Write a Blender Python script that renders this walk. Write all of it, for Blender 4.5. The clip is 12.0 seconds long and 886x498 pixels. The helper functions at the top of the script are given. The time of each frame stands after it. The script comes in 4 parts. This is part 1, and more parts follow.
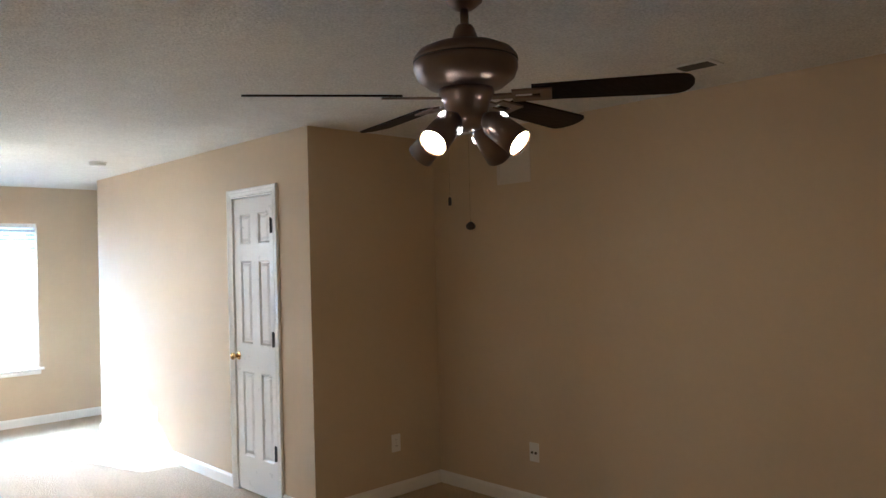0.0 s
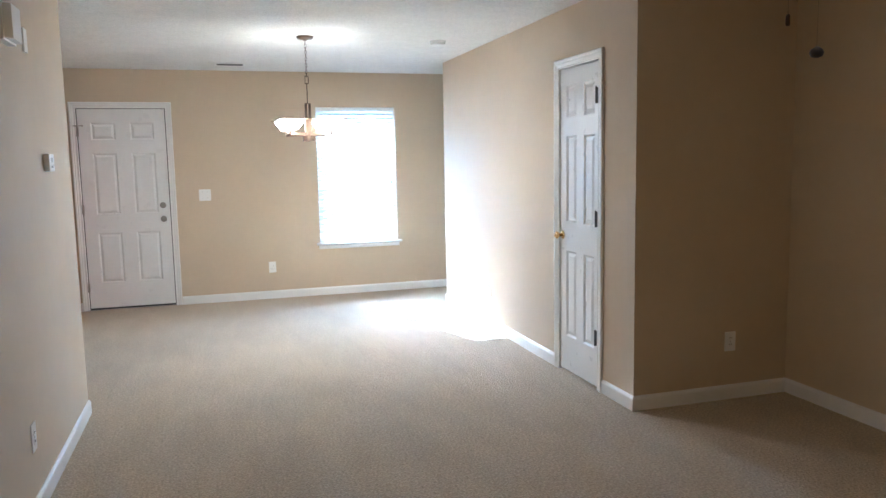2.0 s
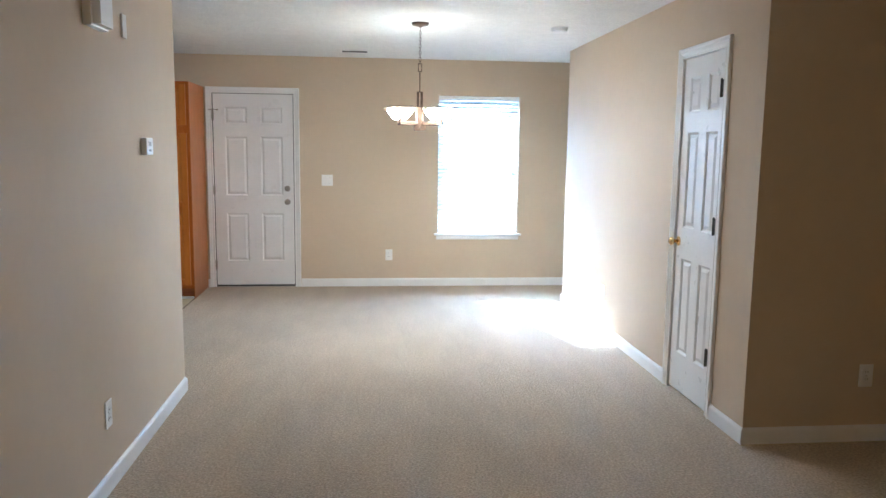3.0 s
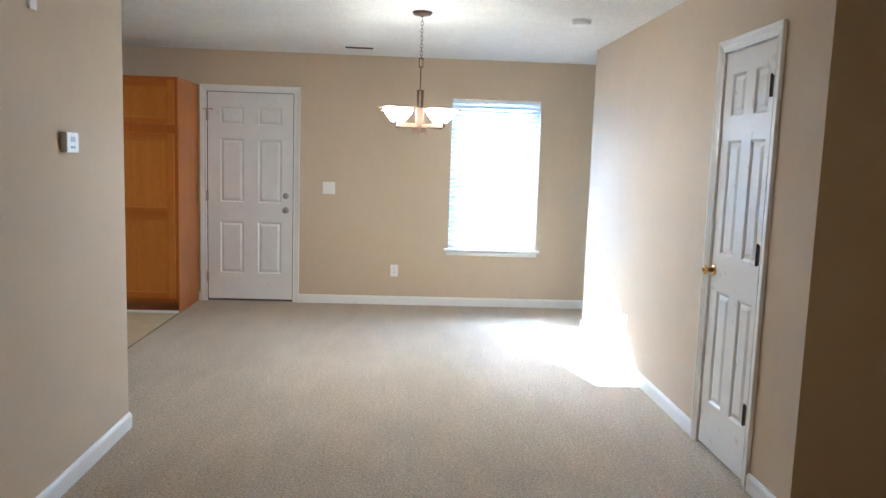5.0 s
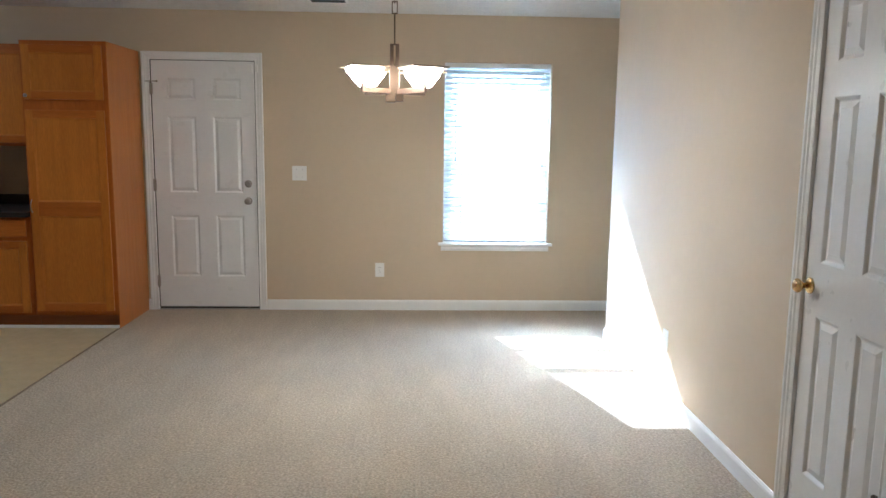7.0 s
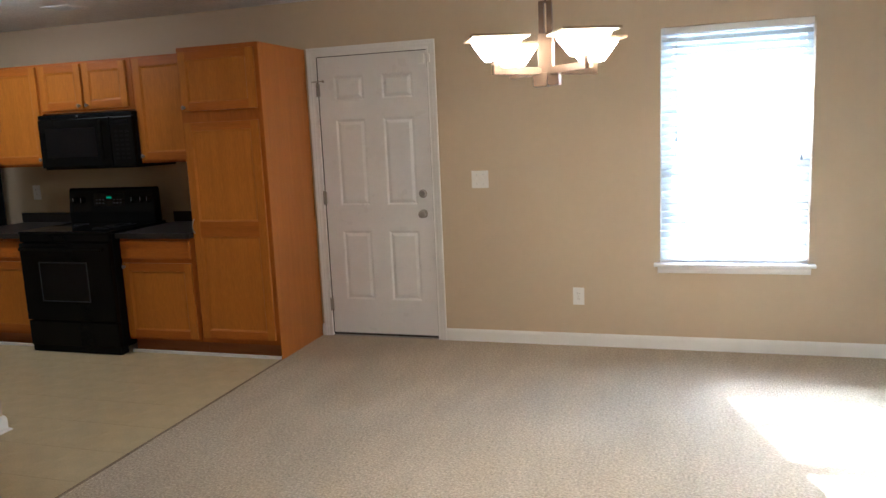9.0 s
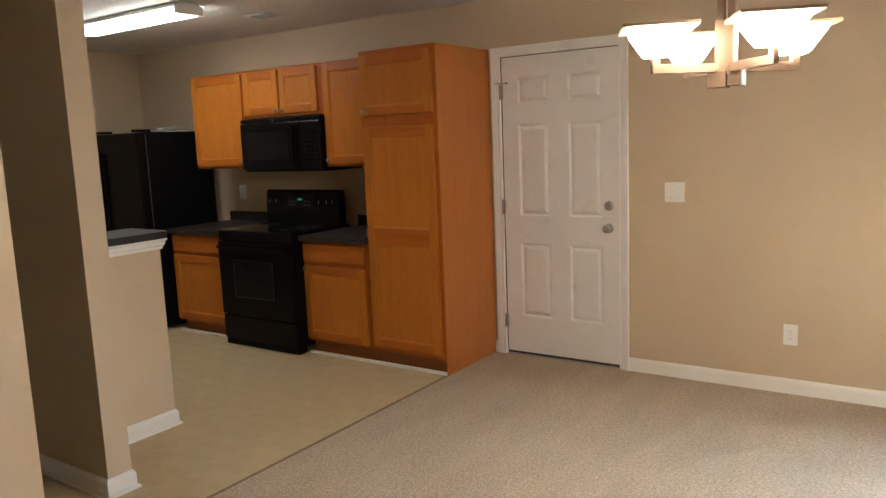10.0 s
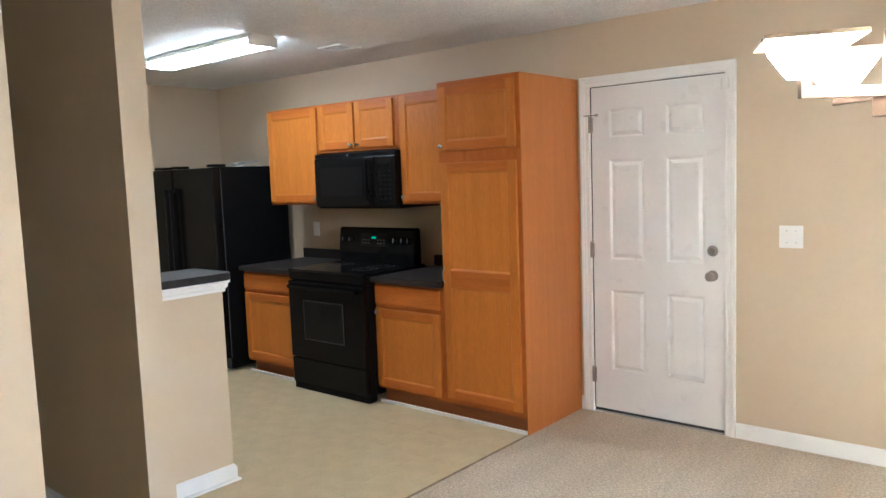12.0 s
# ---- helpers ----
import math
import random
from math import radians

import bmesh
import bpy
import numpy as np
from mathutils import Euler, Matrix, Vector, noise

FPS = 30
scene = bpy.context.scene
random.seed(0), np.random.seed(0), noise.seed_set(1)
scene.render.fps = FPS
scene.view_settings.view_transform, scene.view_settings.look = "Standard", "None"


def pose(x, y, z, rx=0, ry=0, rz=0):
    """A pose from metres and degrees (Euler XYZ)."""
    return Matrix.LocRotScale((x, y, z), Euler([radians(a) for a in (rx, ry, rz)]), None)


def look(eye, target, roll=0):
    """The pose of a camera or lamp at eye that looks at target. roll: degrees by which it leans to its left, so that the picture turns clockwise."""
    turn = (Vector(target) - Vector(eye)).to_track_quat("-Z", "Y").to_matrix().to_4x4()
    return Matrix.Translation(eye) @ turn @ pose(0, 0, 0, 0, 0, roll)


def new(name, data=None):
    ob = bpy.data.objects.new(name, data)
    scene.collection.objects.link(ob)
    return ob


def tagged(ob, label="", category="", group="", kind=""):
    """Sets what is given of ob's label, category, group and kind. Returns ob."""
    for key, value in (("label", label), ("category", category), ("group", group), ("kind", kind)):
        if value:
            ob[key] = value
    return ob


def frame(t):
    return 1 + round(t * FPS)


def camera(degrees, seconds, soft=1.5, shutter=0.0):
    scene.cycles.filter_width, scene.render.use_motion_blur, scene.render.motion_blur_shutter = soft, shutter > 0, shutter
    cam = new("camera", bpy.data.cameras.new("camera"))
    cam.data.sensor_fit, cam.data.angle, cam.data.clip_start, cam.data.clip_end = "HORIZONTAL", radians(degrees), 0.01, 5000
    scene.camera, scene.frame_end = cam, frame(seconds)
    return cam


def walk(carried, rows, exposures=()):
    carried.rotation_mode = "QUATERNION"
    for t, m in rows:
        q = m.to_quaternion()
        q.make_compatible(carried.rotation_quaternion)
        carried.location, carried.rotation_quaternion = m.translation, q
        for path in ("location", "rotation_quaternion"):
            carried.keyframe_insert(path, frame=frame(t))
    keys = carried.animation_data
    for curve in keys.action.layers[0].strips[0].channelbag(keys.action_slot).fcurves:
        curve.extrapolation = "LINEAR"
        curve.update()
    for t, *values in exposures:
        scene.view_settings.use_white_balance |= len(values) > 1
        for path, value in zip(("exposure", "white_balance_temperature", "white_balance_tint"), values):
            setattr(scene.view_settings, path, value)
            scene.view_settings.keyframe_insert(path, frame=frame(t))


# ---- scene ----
cam = camera(61.4, 12.0)
PATH = [
    (0, (0.031, 0.102, 1.573), (1.416, 1.544, 1.6), -1.5),
    (0.5, (0.102, 0.102, 1.549), (1.304, 1.7, 1.497), -0.6),
    (1, (0.198, 0.084, 1.514), (1.203, 1.806, 1.359), 0.3),
    (1.5, (0.288, 0.139, 1.486), (1.108, 1.953, 1.283), -0.7),
    (2, (0.376, 0.304, 1.448), (0.952, 2.205, 1.213), -1.1),
    (2.5, (0.531, 0.437, 1.462), (0.888, 2.387, 1.198), -1.3),
    (3, (0.71, 0.474, 1.476), (0.908, 2.447, 1.212), 0.7),
    (5, (1.009, 1.147, 1.458), (1.116, 3.13, 1.218), 1.9),
    (5.5, (1.036, 1.395, 1.447), (1.143, 3.376, 1.197), 0.8),
    (6, (1.03, 1.694, 1.461), (1.149, 3.672, 1.187), -0.2),
    (6.5, (1.111, 1.998, 1.44), (1.228, 3.974, 1.152), -0.5),
    (6.7, (1.147, 2.124, 1.437), (1.257, 4.1, 1.146), 0.2),
    (8.3, (1.423, 3.131, 1.487), (1.27, 5.1, 1.17), -1.3),
    (8.5, (1.492, 3.243, 1.491), (1.226, 5.198, 1.165), -1.6),
    (9, (1.517, 3.541, 1.483), (0.933, 5.428, 1.168), -2.5),
    (9.5, (1.552, 3.807, 1.487), (0.794, 5.63, 1.168), -4.6),
    (10, (1.62, 4.033, 1.509), (0.506, 5.668, 1.217), -2.3),
    (10.5, (1.59, 4.165, 1.527), (0.225, 5.599, 1.243), -1.1),
    (11, (1.465, 4.243, 1.537), (0.135, 5.724, 1.344), -1.8),
    (11.5, (1.397, 4.304, 1.533), (0.06, 5.778, 1.335), -1.9),
    (12, (1.392, 4.339, 1.524), (0.106, 5.858, 1.329), -2.1),
]

EXPOSURES = [(0.0, 4.97, 4650, 5), (1.0, 4.88, 4450, 5), (2.0, 4.86, 4450, 5), (5.0, 4.66, 4600, 5), (6.5, 4.38, 4700, 5), (8.5, 4.16, 4950, 8), (9.0, 4.30, 5150, 9), (9.5, 4.32, 5450, 10), (10.0, 4.50, 5700, 10), (10.5, 4.78, 5800, 9), (11.0, 5.28, 5050, 7), (11.5, 5.38, 4950, 7), (12.0, 5.42, 4650, 5)]
walk(cam, [(t, look(eye, target, roll)) for t, eye, target, roll in PATH], EXPOSURES)

# ---- world and sun ----
SUN_WAY = Vector((0.29, -1.0, -0.712)).normalized()
world = bpy.data.worlds.new("world")
scene.world = world
world.use_nodes = True
sky = world.node_tree.nodes.new("ShaderNodeTexSky")
sky.sky_type, sky.sun_disc = "NISHITA", False
sky.sun_elevation, sky.sun_rotation = radians(34), radians(-16.2)
sky.dust_density = 0.0
background = world.node_tree.nodes["Background"]
background.inputs[1].default_value = 0.05
world.node_tree.links.new(sky.outputs[0], background.inputs[0])

sun = new("sun", bpy.data.lights.new("sun", "SUN"))
sun.data.energy, sun.data.angle, sun.data.color = 1.6, radians(0.5), (1.0, 0.985, 0.965)
sun.matrix_world = look(Vector((0, 0, 8)) - SUN_WAY * 5, Vector((0, 0, 8)))

daylight = new("window_daylight", bpy.data.lights.new("window_daylight", "AREA"))
daylight.data.shape, daylight.data.size, daylight.data.size_y = "RECTANGLE", 0.80, 1.38
daylight.data.energy, daylight.data.color = 2.3, (0.43, 0.72, 1.0)
daylight.matrix_world = look((1.888, 8.66, 1.31), (1.888, 7.66, 1.31))

# ---- materials ----


def material(name, base, rough=0.6, metal=0.0, vary=0.06, scale=6.0, bump=0.0, bump_scale=200.0, spread=0.0, emit=0.0, emit_colour=None, stretch=None, coat=0.0, fine=0.03, spec=0.5, blotch=False):
    """Base colour with coarse and fine variation and a fine relief; stretch draws the grain out."""
    m = bpy.data.materials.new(name)
    m.use_nodes = True
    t = m.node_tree
    b = t.nodes["Principled BSDF"]
    b.inputs["Roughness"].default_value, b.inputs["Metallic"].default_value = rough, metal
    b.inputs["Coat Weight"].default_value, b.inputs["Specular IOR Level"].default_value = coat, spec
    where = t.nodes.new("ShaderNodeTexCoord").outputs["Object"]
    if stretch:
        mapping = t.nodes.new("ShaderNodeMapping")
        mapping.inputs["Scale"].default_value = stretch
        t.links.new(where, mapping.inputs[0])
        where = mapping.outputs[0]

    def noise_at(size, detail):
        n = t.nodes.new("ShaderNodeTexNoise")
        n.inputs["Scale"].default_value, n.inputs["Detail"].default_value = size, detail
        t.links.new(where, n.inputs["Vector"])
        return n.outputs["Fac"]

    def to_range(value, low, high, a=0.3, z=0.7):
        r = t.nodes.new("ShaderNodeMapRange")
        r.inputs[1].default_value, r.inputs[2].default_value, r.inputs[3].default_value, r.inputs[4].default_value = a, z, low, high
        t.links.new(value, r.inputs[0])
        return r.outputs[0]

    def times(a, c):
        n = t.nodes.new("ShaderNodeMath")
        n.operation = "MULTIPLY"
        t.links.new(a, n.inputs[0])
        t.links.new(c, n.inputs[1])
        return n.outputs[0]

    shade = times(to_range(noise_at(scale, 3), 1 - vary, 1 + vary), to_range(noise_at(scale * 14, 4), 1 - fine, 1 + fine))
    if spread:
        shade = times(shade, to_range(t.nodes.new("ShaderNodeObjectInfo").outputs["Random"], 1 - spread, 1 + spread, 0, 1))
    mix = t.nodes.new("ShaderNodeVectorMath")
    mix.operation = "SCALE"
    mix.inputs[0].default_value = base
    t.links.new(shade, mix.inputs["Scale"])
    t.links.new(mix.outputs[0], b.inputs["Base Color"])
    t.links.new(to_range(noise_at(scale * 3, 3), max(rough - 0.06, 0.02), min(rough + 0.06, 1)), b.inputs["Roughness"])
    if bump:
        n = t.nodes.new("ShaderNodeBump")
        n.inputs["Distance"].default_value, n.inputs["Strength"].default_value = bump, 0.6
        t.links.new(to_range(noise_at(bump_scale, 3), 0, 1, 0.46, 0.60) if blotch else noise_at(bump_scale, 2), n.inputs["Height"])
        t.links.new(n.outputs[0], b.inputs["Normal"])
    if emit:
        b.inputs["Emission Color"].default_value = (*(emit_colour or base), 1)
        b.inputs["Emission Strength"].default_value = emit
    return m


WALL = material("wall_paint", (0.560, 0.452, 0.314), 0.75, vary=0.02, scale=1.5, bump=0.0005, bump_scale=160, fine=0.012)
CEILING = material("ceiling_texture", (0.76, 0.75, 0.72), 0.9, vary=0.03, scale=7, bump=0.009, bump_scale=85, fine=0.16, blotch=True)
TRIM = material("white_trim", (0.80, 0.79, 0.77), 0.4, vary=0.02, scale=4, bump=0.0004, bump_scale=90, fine=0.01)
DOOR_WHITE = material("door_paint", (0.78, 0.77, 0.76), 0.32, vary=0.025, scale=3, bump=0.0005, bump_scale=120, fine=0.012)
PLASTIC = material("white_plastic", (0.80, 0.79, 0.76), 0.35, vary=0.01, scale=20)
GREY_PLASTIC = material("grey_plastic", (0.42, 0.42, 0.40), 0.45, vary=0.02, scale=20)
DARK_GREY = material("dark_grey_plastic", (0.05, 0.05, 0.05), 0.5)
DARK = material("dark_slot", (0.02, 0.02, 0.02), 0.6)
FAN_METAL = material("brushed_bronze", (0.24, 0.18, 0.145), 0.36, 1.0, vary=0.06, scale=10, bump=0.0002, bump_scale=500, stretch=(1, 1, 0.05))
LAMP_METAL = material("brushed_champagne_nickel", (0.085, 0.055, 0.035), 0.42, 0.7, vary=0.08, scale=10, spec=0.3, stretch=(1, 1, 0.06))
STEEL = material("satin_steel", (0.33, 0.30, 0.27), 0.33, 1.0, vary=0.05, scale=20)
BRONZE = material("aged_bronze", (0.06, 0.05, 0.042), 0.45, 0.5, vary=0.1, scale=20)
BRASS = material("polished_brass", (0.78, 0.56, 0.24), 0.16, 1.0, vary=0.04, scale=20)
OAK = material("honey_oak", (0.455, 0.155, 0.018), 0.38, vary=0.07, scale=3, bump=0.0003, bump_scale=40, stretch=(9, 9, 0.5), spread=0.05, fine=0.15, spec=0.18)
OAK_FLAT = material("honey_oak_across", (0.40, 0.119, 0.014), 0.38, vary=0.07, scale=3, bump=0.0003, bump_scale=40, stretch=(0.5, 9, 9), spread=0.05, fine=0.15, spec=0.18)
OAK_FRAME = material("honey_oak_frame", (0.38, 0.110, 0.014), 0.38, vary=0.09, scale=3, bump=0.0003, bump_scale=40, stretch=(9, 9, 0.5), spread=0.05, fine=0.15, spec=0.18)
OAK_SIDE = material("oak_veneer_side", (0.43, 0.150, 0.028), 0.34, vary=0.06, scale=3, stretch=(9, 9, 0.5), fine=0.10, spec=0.25)
OAK_DARK = material("oak_toe_kick", (0.28, 0.095, 0.024), 0.55, vary=0.15, scale=5, stretch=(0.6, 9, 9))
BLACK = material("black_enamel", (0.005, 0.005, 0.005), 0.2, vary=0.05, scale=6, spec=0.12)
BLACK_SATIN = material("black_textured", (0.006, 0.006, 0.0065), 0.4, spec=0.05, vary=0.1, scale=10, bump=0.0004, bump_scale=300)
BLACK_GLASS = material("black_glass", (0.006, 0.006, 0.007), 0.05, vary=0.02, scale=4, spec=0.25)
LAMINATE = material("dark_laminate", (0.027, 0.023, 0.021), 0.45, spec=0.14, vary=0.25, scale=60, fine=0.3)
WALNUT = material("dark_walnut_blade", (0.009, 0.006, 0.0045), 0.6, vary=0.2, scale=8, stretch=(0.6, 8, 8), spec=0.08)
# brown that stands in for the soft shade along the carpet's edge
SEAM_SHADE = material("brown_seam_shade", (0.21, 0.155, 0.10), 0.8, vary=0.2, scale=10)
VINYL = material("vinyl_tile", (0.490, 0.395, 0.225), 0.42, vary=0.09, scale=7, bump=0.0006, bump_scale=60, spread=0.012, fine=0.07)
GROUT = material("vinyl_joint", (0.475, 0.385, 0.218), 0.5, vary=0.08, scale=10)
SLAT = material("blind_slat", (0.80, 0.80, 0.78), 0.9, vary=0.02, scale=8, spec=0.03)
through_light = SLAT.node_tree.nodes.new("ShaderNodeBsdfTranslucent")
through_light.inputs["Color"].default_value = (0.82, 0.82, 0.78, 1)
blend = SLAT.node_tree.nodes.new("ShaderNodeMixShader")
blend.inputs[0].default_value = 0.08
matt = SLAT.node_tree.nodes.new("ShaderNodeBsdfDiffuse")
matt.inputs["Color"].default_value = (0.80, 0.80, 0.78, 1)
SLAT.node_tree.links.new(matt.outputs[0], blend.inputs[1])
SLAT.node_tree.links.new(through_light.outputs[0], blend.inputs[2])
SLAT.node_tree.links.new(blend.outputs[0], SLAT.node_tree.nodes["Material Output"].inputs[0])
CORD = material("cord", (0.75, 0.74, 0.70), 0.8)
FROSTED = material("frosted_glass_lit", (0.85, 0.80, 0.70), 0.3, emit=5.6, emit_colour=(1.0, 0.80, 0.56))
GLOW = material("frosted_glass_inside_lit", (0.85, 0.80, 0.70), 0.3, emit=1.0, emit_colour=(1.0, 0.80, 0.56))
RIM = material("amber_glass_rim", (0.36, 0.26, 0.16), 0.3, vary=0.02)
BULB = material("lamp_face_lit", (0.9, 0.85, 0.75), 0.3, emit=8.0, emit_colour=(1.0, 0.58, 0.22))
TUBE = material("fluorescent_diffuser_lit", (0.9, 0.9, 0.9), 0.3, emit=0.95, emit_colour=(1.0, 0.92, 0.77))
SLOT = material("lit_slot", (0.9, 0.85, 0.75), 0.4, emit=1.8, emit_colour=(1.0, 0.80, 0.58))
GREEN = material("clock_digits", (0.02, 0.2, 0.1), 0.4, emit=0.012, emit_colour=(0.05, 0.9, 0.45))
PANEL = material("access_panel_paint", (0.62, 0.56, 0.49), 0.45, vary=0.02)
PAPER = material("white_paper", (0.78, 0.78, 0.76), 0.7, vary=0.03)
# ground colour lightened to throw sunlight up onto the slats' undersides
BOUNCE_GROUND = material("outdoor_ground", (0.48, 0.47, 0.44), 0.95, vary=0.3, scale=0.4, fine=0.2)


def carpet_material():
    """Cut pile: tufts with the shade between them painted in, loose clumps and the paths left by a vacuum cleaner."""
    m = bpy.data.materials.new("carpet_pile")
    m.use_nodes = True
    t = m.node_tree
    b = t.nodes["Principled BSDF"]
    b.inputs["Roughness"].default_value = 0.95
    b.inputs["Specular IOR Level"].default_value = 0.1
    b.inputs["Sheen Weight"].default_value, b.inputs["Sheen Roughness"].default_value = 0.10, 0.6
    where = t.nodes.new("ShaderNodeTexCoord").outputs["Object"]

    def layer(size, detail, low, high, stretch=None, a=0.3, z=0.7):
        n = t.nodes.new("ShaderNodeTexNoise")
        n.inputs["Scale"].default_value, n.inputs["Detail"].default_value = size, detail
        source = where
        if stretch:
            mp = t.nodes.new("ShaderNodeMapping")
            mp.inputs["Scale"].default_value = stretch
            t.links.new(where, mp.inputs[0])
            source = mp.outputs[0]
        t.links.new(source, n.inputs["Vector"])
        r = t.nodes.new("ShaderNodeMapRange")
        r.inputs[1].default_value, r.inputs[2].default_value, r.inputs[3].default_value, r.inputs[4].default_value = a, z, low, high
        t.links.new(n.outputs["Fac"], r.inputs[0])
        return n.outputs["Fac"], r.outputs[0]

    # shade of the tufts put into the colour, dark where the relief is low
    fac, tuft_shade = layer(90, 2, 0.68, 1.25)
    _, clump = layer(40, 2, 0.92, 1.07)
    _, track = layer(1.6, 2, 0.965, 1.025, (4.0, 1.1, 1), 0.40, 0.60)
    _, wear = layer(1.3, 3, 0.95, 1.05)
    shade = tuft_shade
    for other in (clump, track, wear):
        n = t.nodes.new("ShaderNodeMath")
        n.operation = "MULTIPLY"
        t.links.new(shade, n.inputs[0])
        t.links.new(other, n.inputs[1])
        shade = n.outputs[0]
    mix = t.nodes.new("ShaderNodeVectorMath")
    mix.operation = "SCALE"
    mix.inputs[0].default_value = (0.450, 0.366, 0.262)
    t.links.new(shade, mix.inputs["Scale"])
    t.links.new(mix.outputs[0], b.inputs["Base Color"])
    n = t.nodes.new("ShaderNodeBump")
    n.inputs["Distance"].default_value, n.inputs["Strength"].default_value = 0.008, 1.0
    t.links.new(fac, n.inputs["Height"])
    t.links.new(n.outputs[0], b.inputs["Normal"])
    return m


CARPET = carpet_material()


def glass_material():
    m = bpy.data.materials.new("window_glass")
    m.use_nodes = True
    b = m.node_tree.nodes["Principled BSDF"]
    b.inputs["Base Color"].default_value = (1, 1, 1, 1)
    b.inputs["Roughness"].default_value, b.inputs["Transmission Weight"].default_value, b.inputs["IOR"].default_value = 0.0, 1.0, 1.45
    return m


GLASS = glass_material()

# ---- mesh helpers ----


def box(bm, x0, x1, y0, y1, z0, z1, bevel=0.0):
    """A box, its edges rounded by bevel."""
    x0, x1, y0, y1, z0, z1 = min(x0, x1), max(x0, x1), min(y0, y1), max(y0, y1), min(z0, z1), max(z0, z1)
    v = bmesh.ops.create_cube(bm, size=1.0)["verts"]
    for p in v:
        p.co = ((x0 + x1) / 2 + p.co.x * (x1 - x0), (y0 + y1) / 2 + p.co.y * (y1 - y0), (z0 + z1) / 2 + p.co.z * (z1 - z0))
    if bevel:
        edges = list({e for p in v for e in p.link_edges})
        bmesh.ops.bevel(bm, geom=edges, offset=bevel, segments=2, affect="EDGES", profile=0.6)
    return bm


def boxed(*args, bevel=0.0):
    return box(bmesh.new(), *args, bevel=bevel)


def lathe(profile, steps=24, bm=None, m=None):
    """A turned shape: profile of (radius, height) about z, moved by m."""
    bm = bm or bmesh.new()
    rings = []
    for r, z in profile:
        ring = [Vector((r * math.cos(2 * math.pi * k / steps), r * math.sin(2 * math.pi * k / steps), z)) for k in range(steps)]
        rings.append([bm.verts.new(m @ p if m else p) for p in ring])
    for a, c in zip(rings, rings[1:]):
        for k in range(steps):
            bm.faces.new((a[k], a[(k + 1) % steps], c[(k + 1) % steps], c[k])).smooth = True
    for ring in (rings[0][::-1], rings[-1]):
        bm.faces.new(ring)
    return bm


def tube(points, radius, steps=8, bm=None):
    """A round bar along points."""
    bm = bm or bmesh.new()
    for a, c in zip(points, points[1:]):
        a, c = Vector(a), Vector(c)
        m = Matrix.Translation(a) @ (c - a).to_track_quat("Z", "Y").to_matrix().to_4x4()
        lathe([(radius, 0), (radius, (c - a).length)], steps, bm, m)
    return bm


def sweep(path, profile, bm=None, closed=False):
    """A moulding along a plan path of (x, y): profile of (out, z), out to the path's right hand, mitred at its corners."""
    bm = bm or bmesh.new()
    pts = [Vector(p) for p in path]
    rows = []
    for k, p in enumerate(pts):
        before = (p - pts[k - 1]).normalized() if k else None
        after = (pts[k + 1] - p).normalized() if k + 1 < len(pts) else None
        n1 = Vector((before.y, -before.x)) if before else None
        n2 = Vector((after.y, -after.x)) if after else None
        if n1 and n2:
            n = (n1 + n2) / (1 + n1.dot(n2))
        else:
            n = n1 or n2
        rows.append([bm.verts.new((p.x + n.x * u, p.y + n.y * u, z)) for u, z in profile])
    for a, c in zip(rows, rows[1:]):
        for k in range(len(profile)):
            bm.faces.new((a[k], a[(k + 1) % len(profile)], c[(k + 1) % len(profile)], c[k]))
    bm.faces.new(rows[0])
    bm.faces.new(rows[-1][::-1])
    return bm


def mesh_of(name, bm, mat):
    bmesh.ops.recalc_face_normals(bm, faces=bm.faces)
    data = bpy.data.meshes.new(name)
    bm.to_mesh(data)
    bm.free()
    data.materials.append(mat)
    return data


def part(name, bm, mat, parent=None, label=""):
    """One mesh object, under its thing."""
    ob = new(name, mesh_of(name, bm, mat))
    ob.parent = parent
    return tagged(ob, label)


def thing(name, m, label, category, group="", kind=""):
    """The Empty at a thing's base."""
    ob = new(name)
    ob.matrix_basis = m
    ob.empty_display_size = 0.05
    return tagged(ob, label, category, group, kind)


def setting(name, bm, mat, label, category="wall"):
    return tagged(part(name, bm, mat), label, category, kind="structure")


# ---- the structure ----
H = 2.415
YF, XR, XA, XL, YA = 8.485, 2.61, 3.665, -0.405, 3.965
XW, YB, T = -4.85, -1.6, 0.11
STUB_X, STUB_Y0, STUB_Y1 = -1.38, 5.75, 5.865
YE, YL = 7.57, 5.005
EDGE = -0.985

# the ground's surface is made up: a pale reflector below the window
setting("ground", boxed(-300, 300, -300, 300, -0.6, -0.35), BOUNCE_GROUND, "ground outside the house, made pale to bounce sunlight onto the blind", "ground")
setting("floor_carpet", boxed(EDGE, 4.2, YB - T, YF, -0.12, 0.0), CARPET, "wall-to-wall beige cut-pile carpet with vacuum marks", "carpet")
kitchen_floor = setting("floor_kitchen", boxed(XW - T, EDGE, 4.24, YF, -0.12, -0.0010), GROUT, "cream sheet vinyl floor with a tile pattern", "floor")
setting("ceiling", boxed(XW - T, 4.2, YB - T, YF + 0.16, H, H + 0.15), CEILING, "white ceiling with a sprayed knockdown texture", "ceiling")

# far wall with the entry door and the window; the outside face is clad
DX0, DX1, DZ = -0.916, -0.055, 2.045
WX0, WX1, WZ0, WZ1 = 1.451, 2.324, 0.578, 2.046
bm = bmesh.new()
